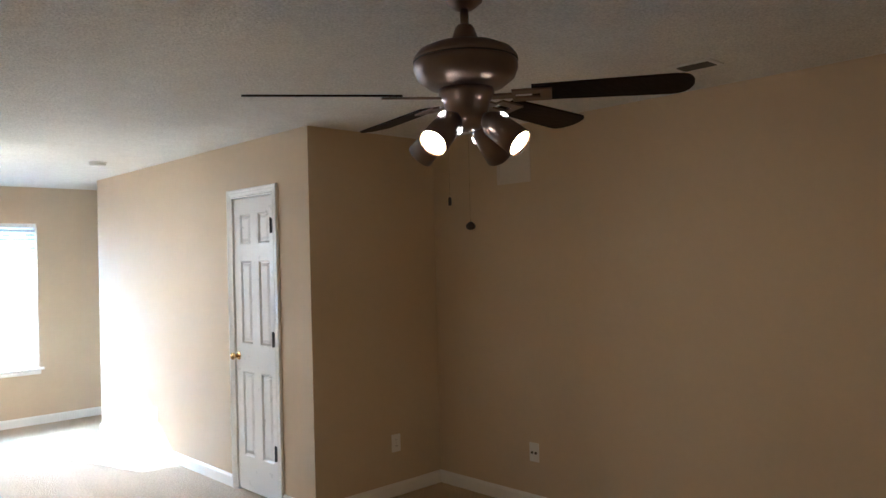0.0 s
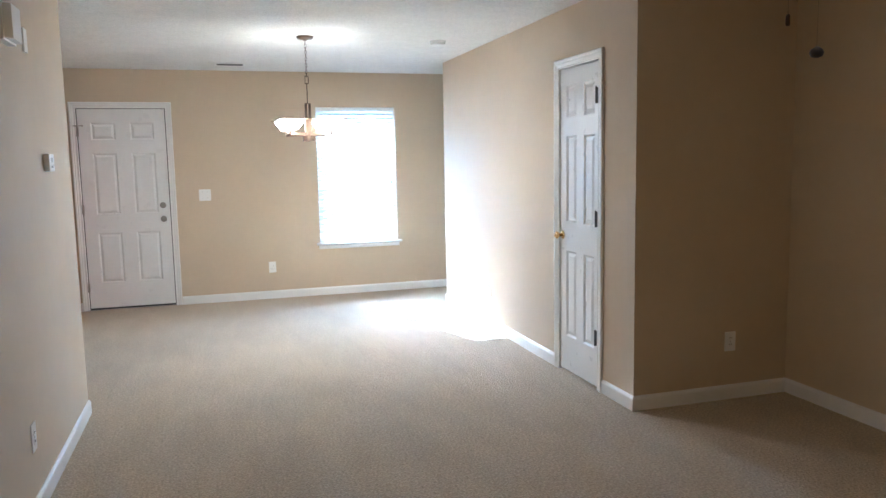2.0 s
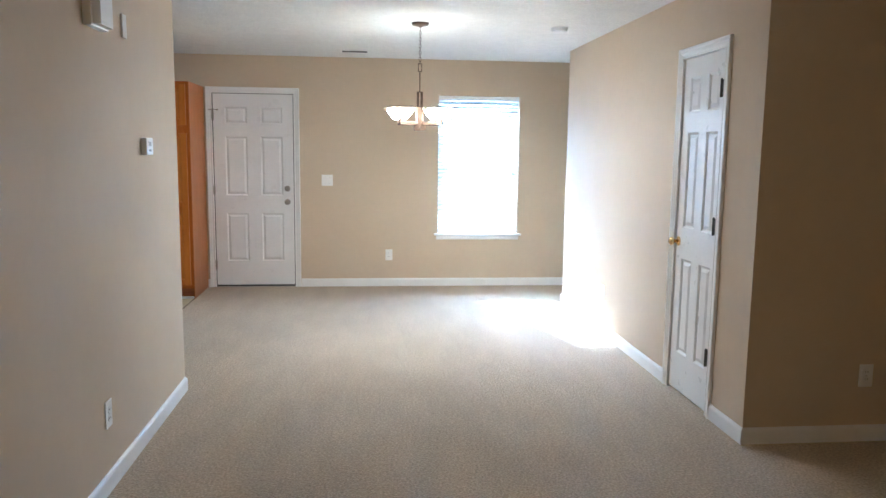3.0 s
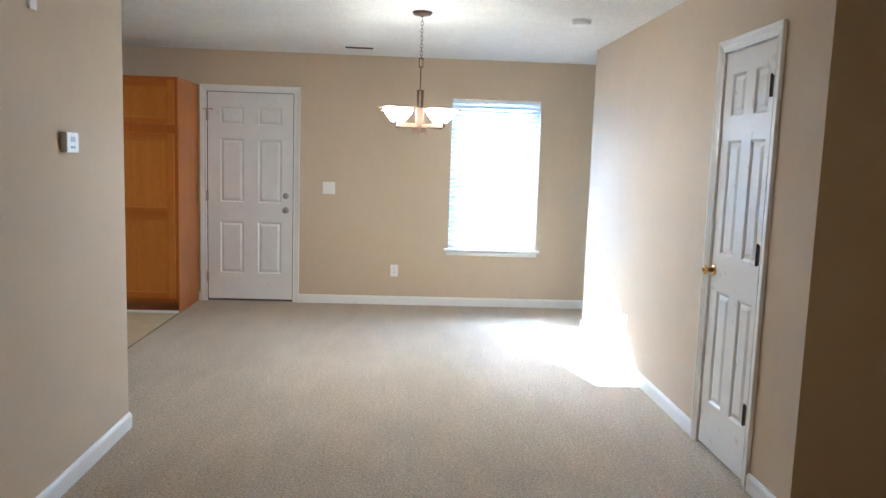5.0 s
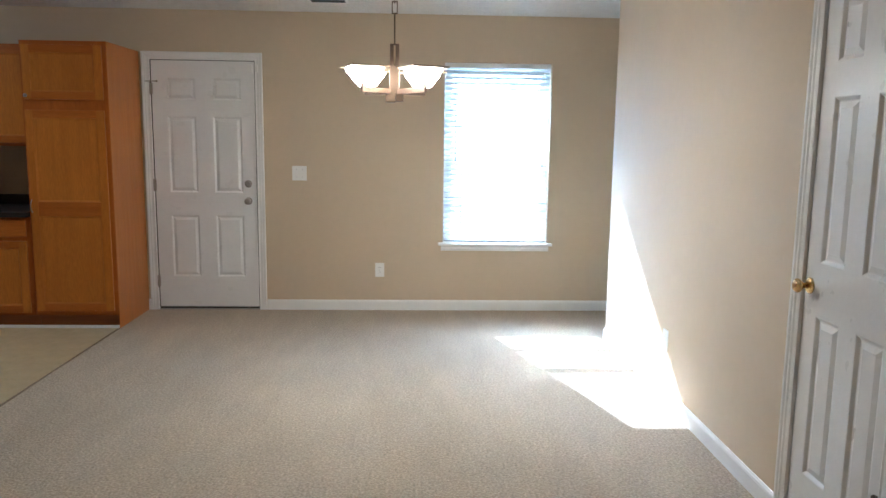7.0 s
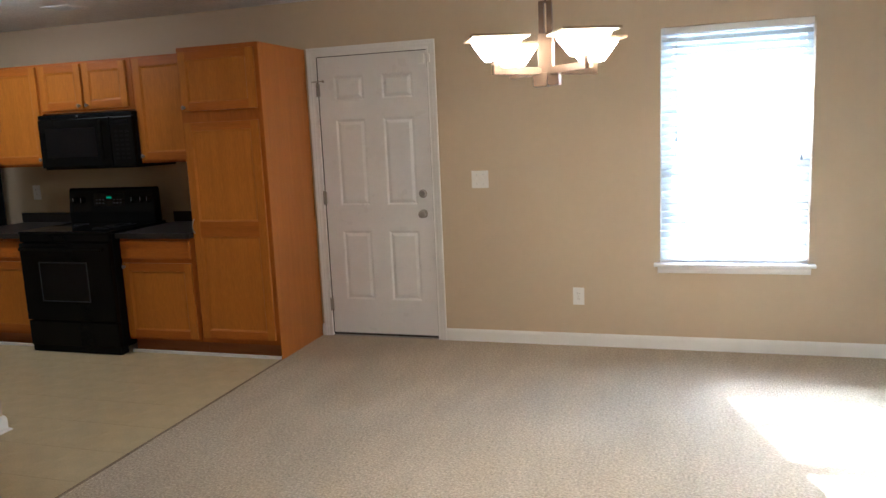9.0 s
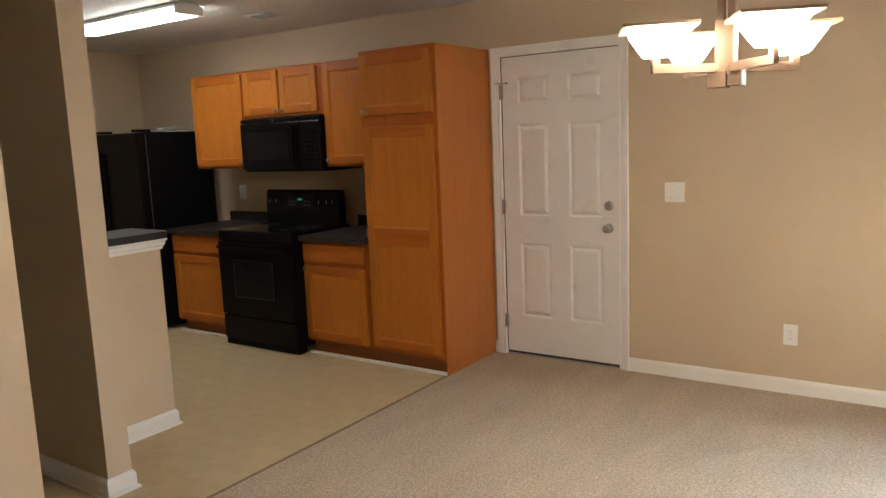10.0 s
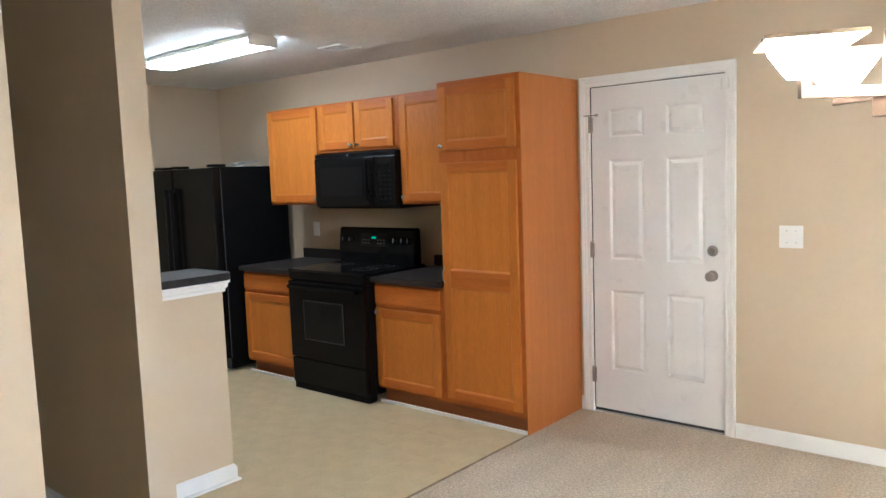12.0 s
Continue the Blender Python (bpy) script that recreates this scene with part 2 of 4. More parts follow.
for x0, x1, z0, z1 in ((XW - T, DX0, 0, H), (DX0, DX1, DZ, H), (DX1, WX0, 0, H), (WX0, WX1, 0, WZ0), (WX0, WX1, WZ1, H), (WX1, 4.2, 0, H)):
    box(bm, x0, x1, YF, YF + 0.16, z0, z1)
setting("wall_far", bm, WALL, "beige painted wall with an entry door and a window")

# closet wall with the door opening
CY0, CY1, CZ = 4.368, 4.931, 2.045
bm = bmesh.new()
for y0, y1, z0, z1 in ((YA, CY0, 0, H), (CY0, CY1, CZ, H), (CY1, YE, 0, H)):
    box(bm, XR, XR + T, y0, y1, z0, z1)
setting("wall_closet", bm, WALL, "beige painted wall with a narrow closet door")
setting("wall_closet_end", boxed(XR + T, 4.2, YE - T, YE, 0, H), WALL, "beige painted return wall of the closet")
setting("wall_recess", boxed(4.09, 4.2, YE, YF, 0, H), WALL, "beige painted wall closing the window recess")
setting("wall_alcove_back", boxed(XR + T, XA + T, YA, YA + T, 0, H), WALL, "beige painted wall in the dim end of the living room")
setting("wall_alcove_side", boxed(XA, XA + T, YB, YA, 0, H), WALL, "long beige painted living room wall")
setting("wall_behind", boxed(XL - T, XA + T, YB - T, YB, 0, H), WALL, "beige painted end wall of the living room")
setting("wall_living", boxed(XL - T, XL, YB, YL, 0, H), WALL, "beige painted wall with a thermostat and a door chime")
setting("wall_kitchen_stub", boxed(XW, STUB_X, STUB_Y0, STUB_Y1, 0, H), WALL, "beige painted partition wall beside the kitchen")
setting("wall_kitchen_side", boxed(XW - T, XW, 4.24, YF, 0, H), WALL, "beige painted kitchen side wall")
# added out of view, set near so its bounce brightens the partition
setting("wall_hall", boxed(XW, XL - T, 4.35 - T, 4.35, 0, H), WALL, "unseen beige wall added to close the hall and bounce light")

# knee wall with a cap moulding and a bar top
KX, KY = -1.875, 6.462
setting("wall_knee", boxed(KX - 0.11, KX, STUB_Y1, KY, 0, 1.0), WALL, "low beige painted half wall at the kitchen")
cap = [(0, 0.985), (0.010, 0.985), (0.012, 1.0), (0.020, 1.008), (0.022, 1.026), (0.030, 1.032), (0.030, 1.043), (0, 1.043)]
setting("trim", sweep([(KX, STUB_Y1), (KX, KY), (KX - 0.11, KY), (KX - 0.11, STUB_Y1)], cap), TRIM, "white stepped moulding under the bar top", "trim")
bm = bmesh.new()
ring = [(KX - 0.32, STUB_Y1), (KX + 0.045, STUB_Y1)]
ring += [(KX + 0.045 - 0.05 * (1 - math.cos(a)), KY + 0.045 - 0.05 * (1 - math.sin(a))) for a in np.linspace(0, math.pi / 2, 7)]
ring += [(KX - 0.32, KY + 0.045)]
low, high = [[bm.verts.new((x, y, z)) for x, y in ring] for z in (1.043, 1.081)]
bm.faces.new(low), bm.faces.new(high)
for k in range(len(ring)):
    bm.faces.new((low[k], low[(k + 1) % len(ring)], high[(k + 1) % len(ring)], high[k]))
bmesh.ops.bevel(bm, geom=[e for e in bm.edges if abs(e.verts[0].co.z - e.verts[1].co.z) < 1e-6], offset=0.004, segments=2, affect="EDGES")
tagged(part("bar_top", bm, LAMINATE), "dark grey laminate bar top on the beige half wall", "countertop")

# baseboards, each run a piece of trim; the room lies to the right of each path
BASE = [(0, 0), (0.013, 0), (0.013, 0.066), (0.010, 0.076), (0.006, 0.081), (0.004, 0.086), (0, 0.086)]
SHOE = [(0.0131, 0.0), (0.026, 0.0), (0.025, 0.007), (0.021, 0.012), (0.0131, 0.014)]
for run in ([(DX1 + 0.048, YF), (4.09, YF), (4.09, YE), (XR, YE), (XR, 4.978)],
            [(XR, 4.321), (XR, YA), (XA, YA), (XA, YB), (XL, YB), (XL, YL), (XL - T, YL)],
            [(-0.985, YF), (DX0 - 0.048, YF)]):
    setting("baseboard", sweep(run, BASE), TRIM, "white painted baseboard above the carpet", "baseboard")
for run in ([(XW, STUB_Y0), (STUB_X, STUB_Y0), (STUB_X, STUB_Y1), (KX, STUB_Y1), (KX, KY), (KX - 0.11, KY)],):
    run = run[::-1]
    path = [(x, y) for x, y in run]
    setting("baseboard", sweep(path, [(-u, z) for u, z in BASE]), TRIM, "white painted baseboard on the kitchen partition", "baseboard")
    setting("trim", sweep(path, [(-u, z) for u, z in SHOE]), TRIM, "white quarter-round along the kitchen floor", "trim")
# strip over the floor seam, its shade line put into the colour
setting("trim", boxed(EDGE - 0.012, EDGE + 0.004, STUB_Y1 - 1.0, 7.855, -0.004, 0.003, bevel=0.002), SEAM_SHADE, "narrow brown strip painted as the shade along the carpet and vinyl seam", "trim")

# ---- doors ----
CASING = [(0.0, 0.0), (0.0, 0.009), (0.006, 0.011), (0.012, 0.008), (0.024, 0.010), (0.030, 0.014), (0.040, 0.014), (0.046, 0.018), (0.056, 0.019), (0.060, 0.016), (0.060, 0.0)]


def casing(parent, w, h):
    """Moulded casing round an opening w wide and h high, on the wall's face at y = 0."""
    def rim(u, d):
        return [Vector((-w / 2 - u, -d, 0)), Vector((-w / 2 - u, -d, h + u)), Vector((w / 2 + u, -d, h + u)), Vector((w / 2 + u, -d, 0))]
    lines = [rim(u, d) for u, d in CASING]
    for side in range(3):
        bm = bmesh.new()
        rows = [[bm.verts.new(line[side]), bm.verts.new(line[side + 1])] for line in lines]
        for a, c in zip(rows, rows[1:] + rows[:1]):
            bm.faces.new((a[0], a[1], c[1], c[0]))
        for k in (0, 1):
            bm.faces.new([r[k] for r in rows])
        part("casing", bm, TRIM, parent)


def raised_panel(x0, x1, z0, z1, y, deep, field):
    """A moulded panel: a sunk groove round a field."""
    bm = bmesh.new()
    levels = [(0.0, y), (0.004, y + 0.002), (0.013, y + deep), (0.018, y + deep), (0.038, y + deep - field), (0.040, y + deep - field)]
    rows = []
    for inset, d in levels:
        rows.append([bm.verts.new(p) for p in ((x0 + inset, d, z0 + inset), (x1 - inset, d, z0 + inset), (x1 - inset, d, z1 - inset), (x0 + inset, d, z1 - inset))])
    for a, c in zip(rows, rows[1:]):
        for k in range(4):
            bm.faces.new((a[k], a[(k + 1) % 4], c[(k + 1) % 4], c[k]))
    bm.faces.new(rows[-1])
    return bm


def panel_door(parent, w, h, columns, bands, y, thick, deep, field, lift=0.008):
    """The leaf of a six-panel door and its panels."""
    xs = [-w / 2] + [v for c in columns for v in c] + [w / 2]
    zs = [lift] + [v for c in bands for v in c] + [h]
    leaf = part("leaf", boxed(-w / 2 + 0.001, w / 2 - 0.001, y + deep + 0.004, y + thick, lift + 0.001, h - 0.001), DOOR_WHITE, parent)
    for k in range(0, len(xs), 2):
        part("stile", boxed(xs[k], xs[k + 1], y, y + deep + 0.005, lift, h), DOOR_WHITE, leaf)
    for c in columns:
        for k in range(0, len(zs), 2):
            part("rail", boxed(c[0], c[1], y, y + deep + 0.005, zs[k], zs[k + 1]), DOOR_WHITE, leaf)
    for c in columns:
        for b in bands:
            part("panel", raised_panel(c[0], c[1], b[0], b[1], y, deep, field), DOOR_WHITE, leaf)
    return leaf


def hinge(parent, x, z, mat, proud=0.004):
    bm = boxed(x - 0.016, x + 0.016, -proud, 0.012, z - 0.045, z + 0.045, bevel=0.001)
    lathe([(0.006, z - 0.048), (0.006, z + 0.048), (0.003, z + 0.054)], 10, bm, Matrix.Translation((x, -proud - 0.002, 0)))
    part("hinge", bm, mat, parent)


def knob_on(parent, x, z, y, mat, name="knob", scale=1.0, flat=False):
    """A round knob with its rose, standing out of a leaf at depth y."""
    m = pose(x, y, z, 90)
    rose = [(0.031, 0), (0.031, 0.004), (0.026, 0.009), (0.013, 0.011)]
    grip = [(0.012, 0.011), (0.011, 0.028), (0.018, 0.034), (0.026, 0.044), (0.027, 0.052), (0.021, 0.060), (0.010, 0.063)]
    if flat:
        grip = [(0.022, 0.010), (0.022, 0.016), (0.018, 0.019)]
    k = part(name, lathe([(r * scale, d * scale) for r, d in grip], 24, None, m), mat, parent)
    part("rose", lathe([(r * scale, d * scale) for r, d in rose], 24, None, m), mat, k)
    return k


# entry door
dw = DX1 - DX0 - 0.03
door = thing("door_1", pose((DX0 + DX1) / 2, YF, 0), "closed white six-panel steel entry door with satin nickel locks", "door", kind="structure")
casing(door, dw, 2.03)
bm = bmesh.new()
for x in (-1, 1):
    box(bm, x * dw / 2, x * (dw / 2 + 0.0145), 0.0, 0.158, 0, 2.044)
box(bm, -dw / 2, dw / 2, 0.0, 0.158, 2.03, 2.044)
for x in (-1, 1):
    box(bm, x * (dw / 2 - 0.012), x * dw / 2, 0.062, 0.075, 0, 2.03)
box(bm, -dw / 2 + 0.012, dw / 2 - 0.012, 0.062, 0.075, 1.995, 2.03)
part("jamb", bm, TRIM, door)
cx = (DX0 + DX1) / 2
leaf = panel_door(door, dw - 0.017, 2.024, ((-0.777 - cx, -0.550 - cx), (-0.415 - cx, -0.187 - cx)), ((0.275, 0.785), (0.972, 1.585), (1.716, 1.888)), 0.012, 0.044, 0.013, 0.010, 0.022)
knob_on(leaf, -0.144 - cx, 1.049, 0.012, STEEL, "deadbolt", 1.0, flat=True)
knob_on(leaf, -0.144 - cx, 0.908, 0.012, STEEL)
for z in (0.237, 1.03, 1.80):
    hinge(door, -dw / 2 + 0.002, z, STEEL)
bm = tube([(-dw / 2 - 0.03, -0.012, 1.858), (-dw / 2 + 0.05, -0.012, 1.858)], 0.004)
lathe([(0.008, 0), (0.009, 0.01), (0.006, 0.014)], 10, bm, pose(-dw / 2 + 0.05, -0.012, 1.858, 0, 90))
part("hinge_stop", bm, STEEL, door, "steel hinge-pin door stop")
part("sweep", boxed(-dw / 2 + 0.004, dw / 2 - 0.004, 0.016, 0.05, 0.004, 0.021), DARK, door, "dark rubber door sweep")
bm = bmesh.new()
for x in (-1, 1):
    box(bm, x * (dw / 2 - 0.009), x * (dw / 2 - 0.0003), 0.0145, 0.060, 0.02, 2.028)
box(bm, -dw / 2 + 0.009, dw / 2 - 0.009, 0.0145, 0.060, 2.0245, 2.0295)
part("weatherstrip", bm, DARK, door, "dark rubber weatherstrip in the door gap")
part("threshold", boxed(-dw / 2, dw / 2, 0.01, 0.15, -0.01, 0.005, bevel=0.002), STEEL, door, "worn metal threshold")
part("sensor", boxed(dw / 2 - 0.062, dw / 2 - 0.020, -0.006, 0.012, 1.935, 2.0, bevel=0.003), PLASTIC, door, "white plastic door sensor")
part("magnet", boxed(dw / 2 + 0.010, dw / 2 + 0.026, -0.026, -0.010, 1.94, 1.995, bevel=0.003), PLASTIC, door, "white plastic sensor magnet")

# closet door
cw = CY1 - CY0 - 0.026
closet = thing("door_2", pose(XR, (CY0 + CY1) / 2, 0, 0, 0, -90), "closed narrow white six-panel closet door with a brass knob", "door", kind="structure")
casing(closet, cw, 2.033)
bm = bmesh.new()
for x in (-1, 1):
    box(bm, x * cw / 2, x * (cw / 2 + 0.0125), 0.0, 0.096, 0, 2.044)
box(bm, -cw / 2, cw / 2, 0.0, 0.096, 2.033, 2.044)
box(bm, -cw / 2, cw / 2, 0.045, 0.056, 2.0, 2.033)
part("jamb", bm, TRIM, closet)
cy = (CY0 + CY1) / 2
leaf = panel_door(closet, cw - 0.006, 2.028, ((cy - 4.830, cy - 4.685), (cy - 4.587, cy - 4.445)), ((0.25, 0.835), (1.025, 1.595), (1.712, 1.92)), 0.004, 0.035, 0.010, 0.007, 0.014)
knob_on(leaf, cy - 4.882, 0.935, 0.004, BRASS, "knob", 0.95)
for z in (0.33, 1.073, 1.822):
    hinge(closet, cw / 2 - 0.014, z, DARK_GREY, 0.012)
setting("wall_closet_inside", boxed(XR + 0.8, XR + 0.85, YA + T, YE - T, 0, H), WALL, "plain inner wall of the closet")

# ---- window ----
window = thing("window_1", pose((WX0 + WX1) / 2, YF, 0), "white double-hung window with drywall returns and a painted sill", "window", kind="structure")
hw = (WX1 - WX0) / 2
bm = bmesh.new()
for x in (-1, 1):
    box(bm, x * hw, x * (hw - 0.035), 0.075, 0.15, WZ0, WZ1)
box(bm, -hw + 0.035, hw - 0.035, 0.075, 0.15, WZ1 - 0.05, WZ1)
box(bm, -hw + 0.035, hw - 0.035, 0.075, 0.15, WZ0, WZ0 + 0.02)
part("window_frame", bm, TRIM, window)
middle = 1.27
for name, y, z0, z1 in (("upper_sash", 0.118, middle - 0.02, WZ1 - 0.05), ("lower_sash", 0.088, WZ0 + 0.02, middle + 0.02)):
    bm = bmesh.new()
    a = hw - 0.035
    for x in (-1, 1):
        box(bm, x * a, x * (a - 0.035), y, y + 0.026, z0, z1)
    box(bm, -a + 0.035, a - 0.035, y, y + 0.026, z0, z0 + 0.04)
    box(bm, -a + 0.035, a - 0.035, y, y + 0.026, z1 - 0.04, z1)
    sash = part(name, bm, TRIM, window)
    bar = 0.0025 if name == "upper_sash" else 0.032
    part("muntin", boxed(-a + 0.035, a - 0.035, y + 0.004, y + 0.022, (z0 + z1) / 2 - bar, (z0 + z1) / 2 + bar), TRIM, sash)
    pane = part("pane", boxed(-a + 0.036, a - 0.036, y + 0.0115, y + 0.0145, z0 + 0.041, z1 - 0.041), GLASS, sash)
    pane.visible_shadow = False
bm = boxed(-hw - 0.038, hw + 0.038, -0.055, 0.0, WZ0 - 0.022, WZ0, bevel=0.006)
box(bm, -hw, hw, 0.0, 0.075, WZ0 - 0.022, WZ0 + 0.001)
part("window_sill", bm, TRIM, window, "white painted window stool")
part("apron", sweep([(hw + 0.014, 0.0), (-hw - 0.014, 0.0)], [(0, WZ0 - 0.068), (-0.010, WZ0 - 0.068), (-0.014, WZ0 - 0.052), (-0.012, WZ0 - 0.035), (-0.020, WZ0 - 0.0225), (0, WZ0 - 0.0225)]), TRIM, window, "white moulded apron")

blind = thing("window_blind", pose((WX0 + WX1) / 2, YF + 0.036, 0), "lowered white horizontal blind with its slats tilted open", "window blind")
bw = hw - 0.008
part("headrail", boxed(-bw, bw, -0.026, 0.026, WZ1 - 0.042, WZ1 - 0.002, bevel=0.003), SLAT, blind)
part("bottom_rail", boxed(-bw, bw, -0.024, 0.024, WZ0 + 0.006, WZ0 + 0.022, bevel=0.003), SLAT, blind)
bm = bmesh.new()
cross = [(-0.025, 0.0), (-0.0125, 0.0003), (0.0, 0.0005), (0.0125, 0.0003), (0.025, 0.0)]
rows = [[[bm.verts.new((x, y, z + t)) for y, z in cross] for t in (0, 0.0020)] for x in (-bw, bw)]
for k in range(4):
    for t in (0, 1):
        bm.faces.new((rows[0][t][k], rows[0][t][k + 1], rows[1][t][k + 1], rows[1][t][k]))
for k in (0, 4):
    bm.faces.new((rows[0][0][k], rows[0][1][k], rows[1][1][k], rows[1][0][k]))
for side in rows:
    bm.faces.new(side[0] + side[1][::-1])
slat_mesh = mesh_of("slat", bm, SLAT)
pitch = 0.0435
count = int((WZ1 - 0.06 - WZ0 - 0.03) / pitch)
for k in range(count + 1):
    slat = new("slat", slat_mesh)
    slat.parent = blind
    slat.matrix_basis = pose(0, 0, WZ0 + 0.045 + k * pitch, 35.4 + random.uniform(-0.3, 0.3))
for x in (-bw + 0.14, 0.0, bw - 0.14):
    for y in (-0.024, 0.024):
        part("ladder_cord", tube([(x, y, WZ0 + 0.02), (x, y, WZ1 - 0.04)], 0.0012, 6), CORD, blind)
part("tilt_wand", tube([(-bw + 0.085, -0.032, WZ1 - 0.05), (-bw + 0.088, -0.034, 1.24)], 0.004), PLASTIC, blind, "clear plastic tilt wand")
part("pull_cord", tube([(bw - 0.05, -0.032, WZ1 - 0.05), (bw - 0.05, -0.034, 1.25)], 0.0015), CORD, blind)
part("tassel", lathe([(0.003, 1.25), (0.007, 1.235), (0.008, 1.215), (0.004, 1.212)], 10, None, Matrix.Translation((bw - 0.05, -0.034, 0))), GREY_PLASTIC, blind)

# ---- wall plates ----


def plate(m, w, h, label, category, name, toggles=(), sockets=False, jacks=False):
    """A wall plate with its inserts; y runs into the wall."""
    ob = thing(name, m, label, category)
    cover = part("cover", boxed(-w / 2, w / 2, -0.006, -0.0005, -h / 2, h / 2, bevel=0.0025), PLASTIC, ob)
    for x in toggles:
        bm = boxed(x - 0.005, x + 0.005, -0.018, -0.0061, -0.004, 0.014, bevel=0.001)
        part("toggle", bm, PLASTIC, ob)
        part("surround", boxed(x - 0.008, x + 0.008, -0.0068, -0.0061, -0.018, 0.018), PLASTIC, ob)
        for z in (-h * 0.26, h * 0.26):
            part("screw", lathe([(0.0035, 0), (0.003, 0.0012)], 10, None, pose(x, -0.0061, z, 90)), GREY_PLASTIC, ob)
    if sockets:
        for z in (-0.0195, 0.0195):
            socket = part("socket", lathe([(0.0165, 0), (0.0165, 0.0016), (0.0155, 0.0022)], 20, None, pose(0, -0.0061, z, 90)), PLASTIC, ob)
            for x, a in ((-0.006, 0.0045), (0.006, 0.0035)):
                part("slot", boxed(x - 0.0012, x + 0.0012, -0.0092, -0.0084, z + 0.002 - a, z + 0.002 + a), DARK, socket)
        part("screw", lathe([(0.0035, 0), (0.003, 0.0012)], 10, None, pose(0, -0.0061, 0, 90)), GREY_PLASTIC, ob)
    if jacks:
        for x in (-0.015, 0.015):
            part("jack", lathe([(0.008, 0), (0.008, 0.003), (0.005, 0.004), (0.005, 0.009)], 12, None, pose(x, -0.0061, -0.003, 90)), DARK, ob)
    return ob


plate(pose(0.927, YF, 0.342), 0.075, 0.118, "white duplex outlet on the beige wall under the window side", "outlet", "wall_outlet", sockets=True)
plate(pose(XR, 6.301, 0.342, 0, 0, -90), 0.075, 0.118, "white duplex outlet low on the sunlit closet wall", "outlet", "wall_outlet", sockets=True)
plate(pose(3.255, YA, 0.350), 0.075, 0.118, "white duplex outlet on the dim back wall", "outlet", "wall_outlet", sockets=True)
plate(pose(XA, 3.106, 0.351, 0, 0, -90), 0.075, 0.118, "white cable plate with two dark jacks", "cable plate", "cable_plate", jacks=True)
plate(pose(XL, 3.68, 0.335, 0, 0, 90), 0.075, 0.118, "white duplex outlet low on the living room wall", "outlet", "wall_outlet", sockets=True)
plate(pose(-3.512, YF, 1.116), 0.075, 0.118, "white duplex outlet above the kitchen backsplash", "outlet", "wall_outlet", sockets=True)
plate(pose(0.273, YF, 1.14), 0.118, 0.118, "white double switch plate beside the entry door", "light switch", "light_switch", toggles=(-0.023, 0.023))

chime = thing("door_chime", pose(XL, 3.71, 1.945, 0, 0, 90), "white door chime box with a slanted cover high on the wall", "door chime")
part("back_box", boxed(-0.10, 0.10, -0.035, 0, 0, 0.15, bevel=0.004), PLASTIC, chime)
bm = bmesh.new()
shape = [(-0.088, -0.0351), (0.088, -0.0351), (0.070, -0.062), (-0.070, -0.062)]
low, high = [[bm.verts.new((x, y, z)) for x, y in shape] for z in (0.008, 0.142)]
bm.faces.new(low), bm.faces.new(high)
for k in range(4):
    bm.faces.new((low[k], low[(k + 1) % 4], high[(k + 1) % 4], high[k]))
part("cover", bm, PLASTIC, chime)
wall_strip = thing("blank_plate", pose(XL, 4.10, 1.962, 0, 0, 90), "narrow white blank plate beside the door chime", "wall plate")
part("cover", boxed(-0.03, 0.03, -0.010, 0, 0, 0.105, bevel=0.003), PLASTIC, wall_strip)
thermostat = thing("thermostat", pose(XL, 4.365, 1.432, 0, 0, 90), "small white thermostat with a grey display", "thermostat")
part("case", boxed(-0.055, 0.055, -0.028, 0, 0, 0.085, bevel=0.005), PLASTIC, thermostat)
part("display", boxed(-0.022, 0.022, -0.0285, -0.0275, 0.044, 0.066), GREY_PLASTIC, thermostat, "grey liquid crystal display")
for x in (-0.012, 0.012):
    part("button", boxed(x - 0.007, x + 0.007, -0.0300, -0.0275, 0.018, 0.028, bevel=0.001), GREY_PLASTIC, thermostat)
panel = thing("wall_panel", pose(XA, 3.215, 2.045, 0, 0, -90), "beige painted square access panel with a raised frame near the ceiling", "access panel")
part("door", boxed(-0.115, 0.115, -0.0045, 0, 0.02, 0.255), PANEL, panel)
bm = bmesh.new()
for x in (-1, 1):
    box(bm, x * 0.115, x * 0.14, -0.0065, 0, 0, 0.275, bevel=0.003)
for z in (0, 0.25):
    box(bm, -0.115, 0.115, -0.0060, 0, z, z + 0.025, bevel=0.003)
part("frame", bm, PANEL, panel)


# ---- ceiling things ----


def ceiling_vent(m, w, d, label, slat_paint):
    """A supply register under the ceiling."""
    ob = thing("ceiling_vent", m, label, "air vent")
    bm = bmesh.new()
    for x in (-1, 1):
        box(bm, x * w / 2, x * (w / 2 - 0.022), -d / 2, d / 2, -0.008, -0.0005, bevel=0.002)
        box(bm, -w / 2 + 0.022, w / 2 - 0.022, x * d / 2, x * (d / 2 - 0.022), -0.0078, -0.0005, bevel=0.002)
    part("frame", bm, PLASTIC, ob)
    part("backing", boxed(-w / 2 + 0.022, w / 2 - 0.022, -d / 2 + 0.022, d / 2 - 0.022, -0.002, -0.0005), DARK, ob)
    n = int((d - 0.05) / 0.014)
    blade = boxed(-w / 2 + 0.023, w / 2 - 0.023, -0.006, 0.006, -0.0008, 0.0)
    shared = mesh_of("slat", blade, slat_paint)
    for k in range(n):
        s = new("slat", shared)
        s.parent = ob
        s.matrix_basis = pose(0, -d / 2 + 0.03 + k * 0.014, -0.006, 35)


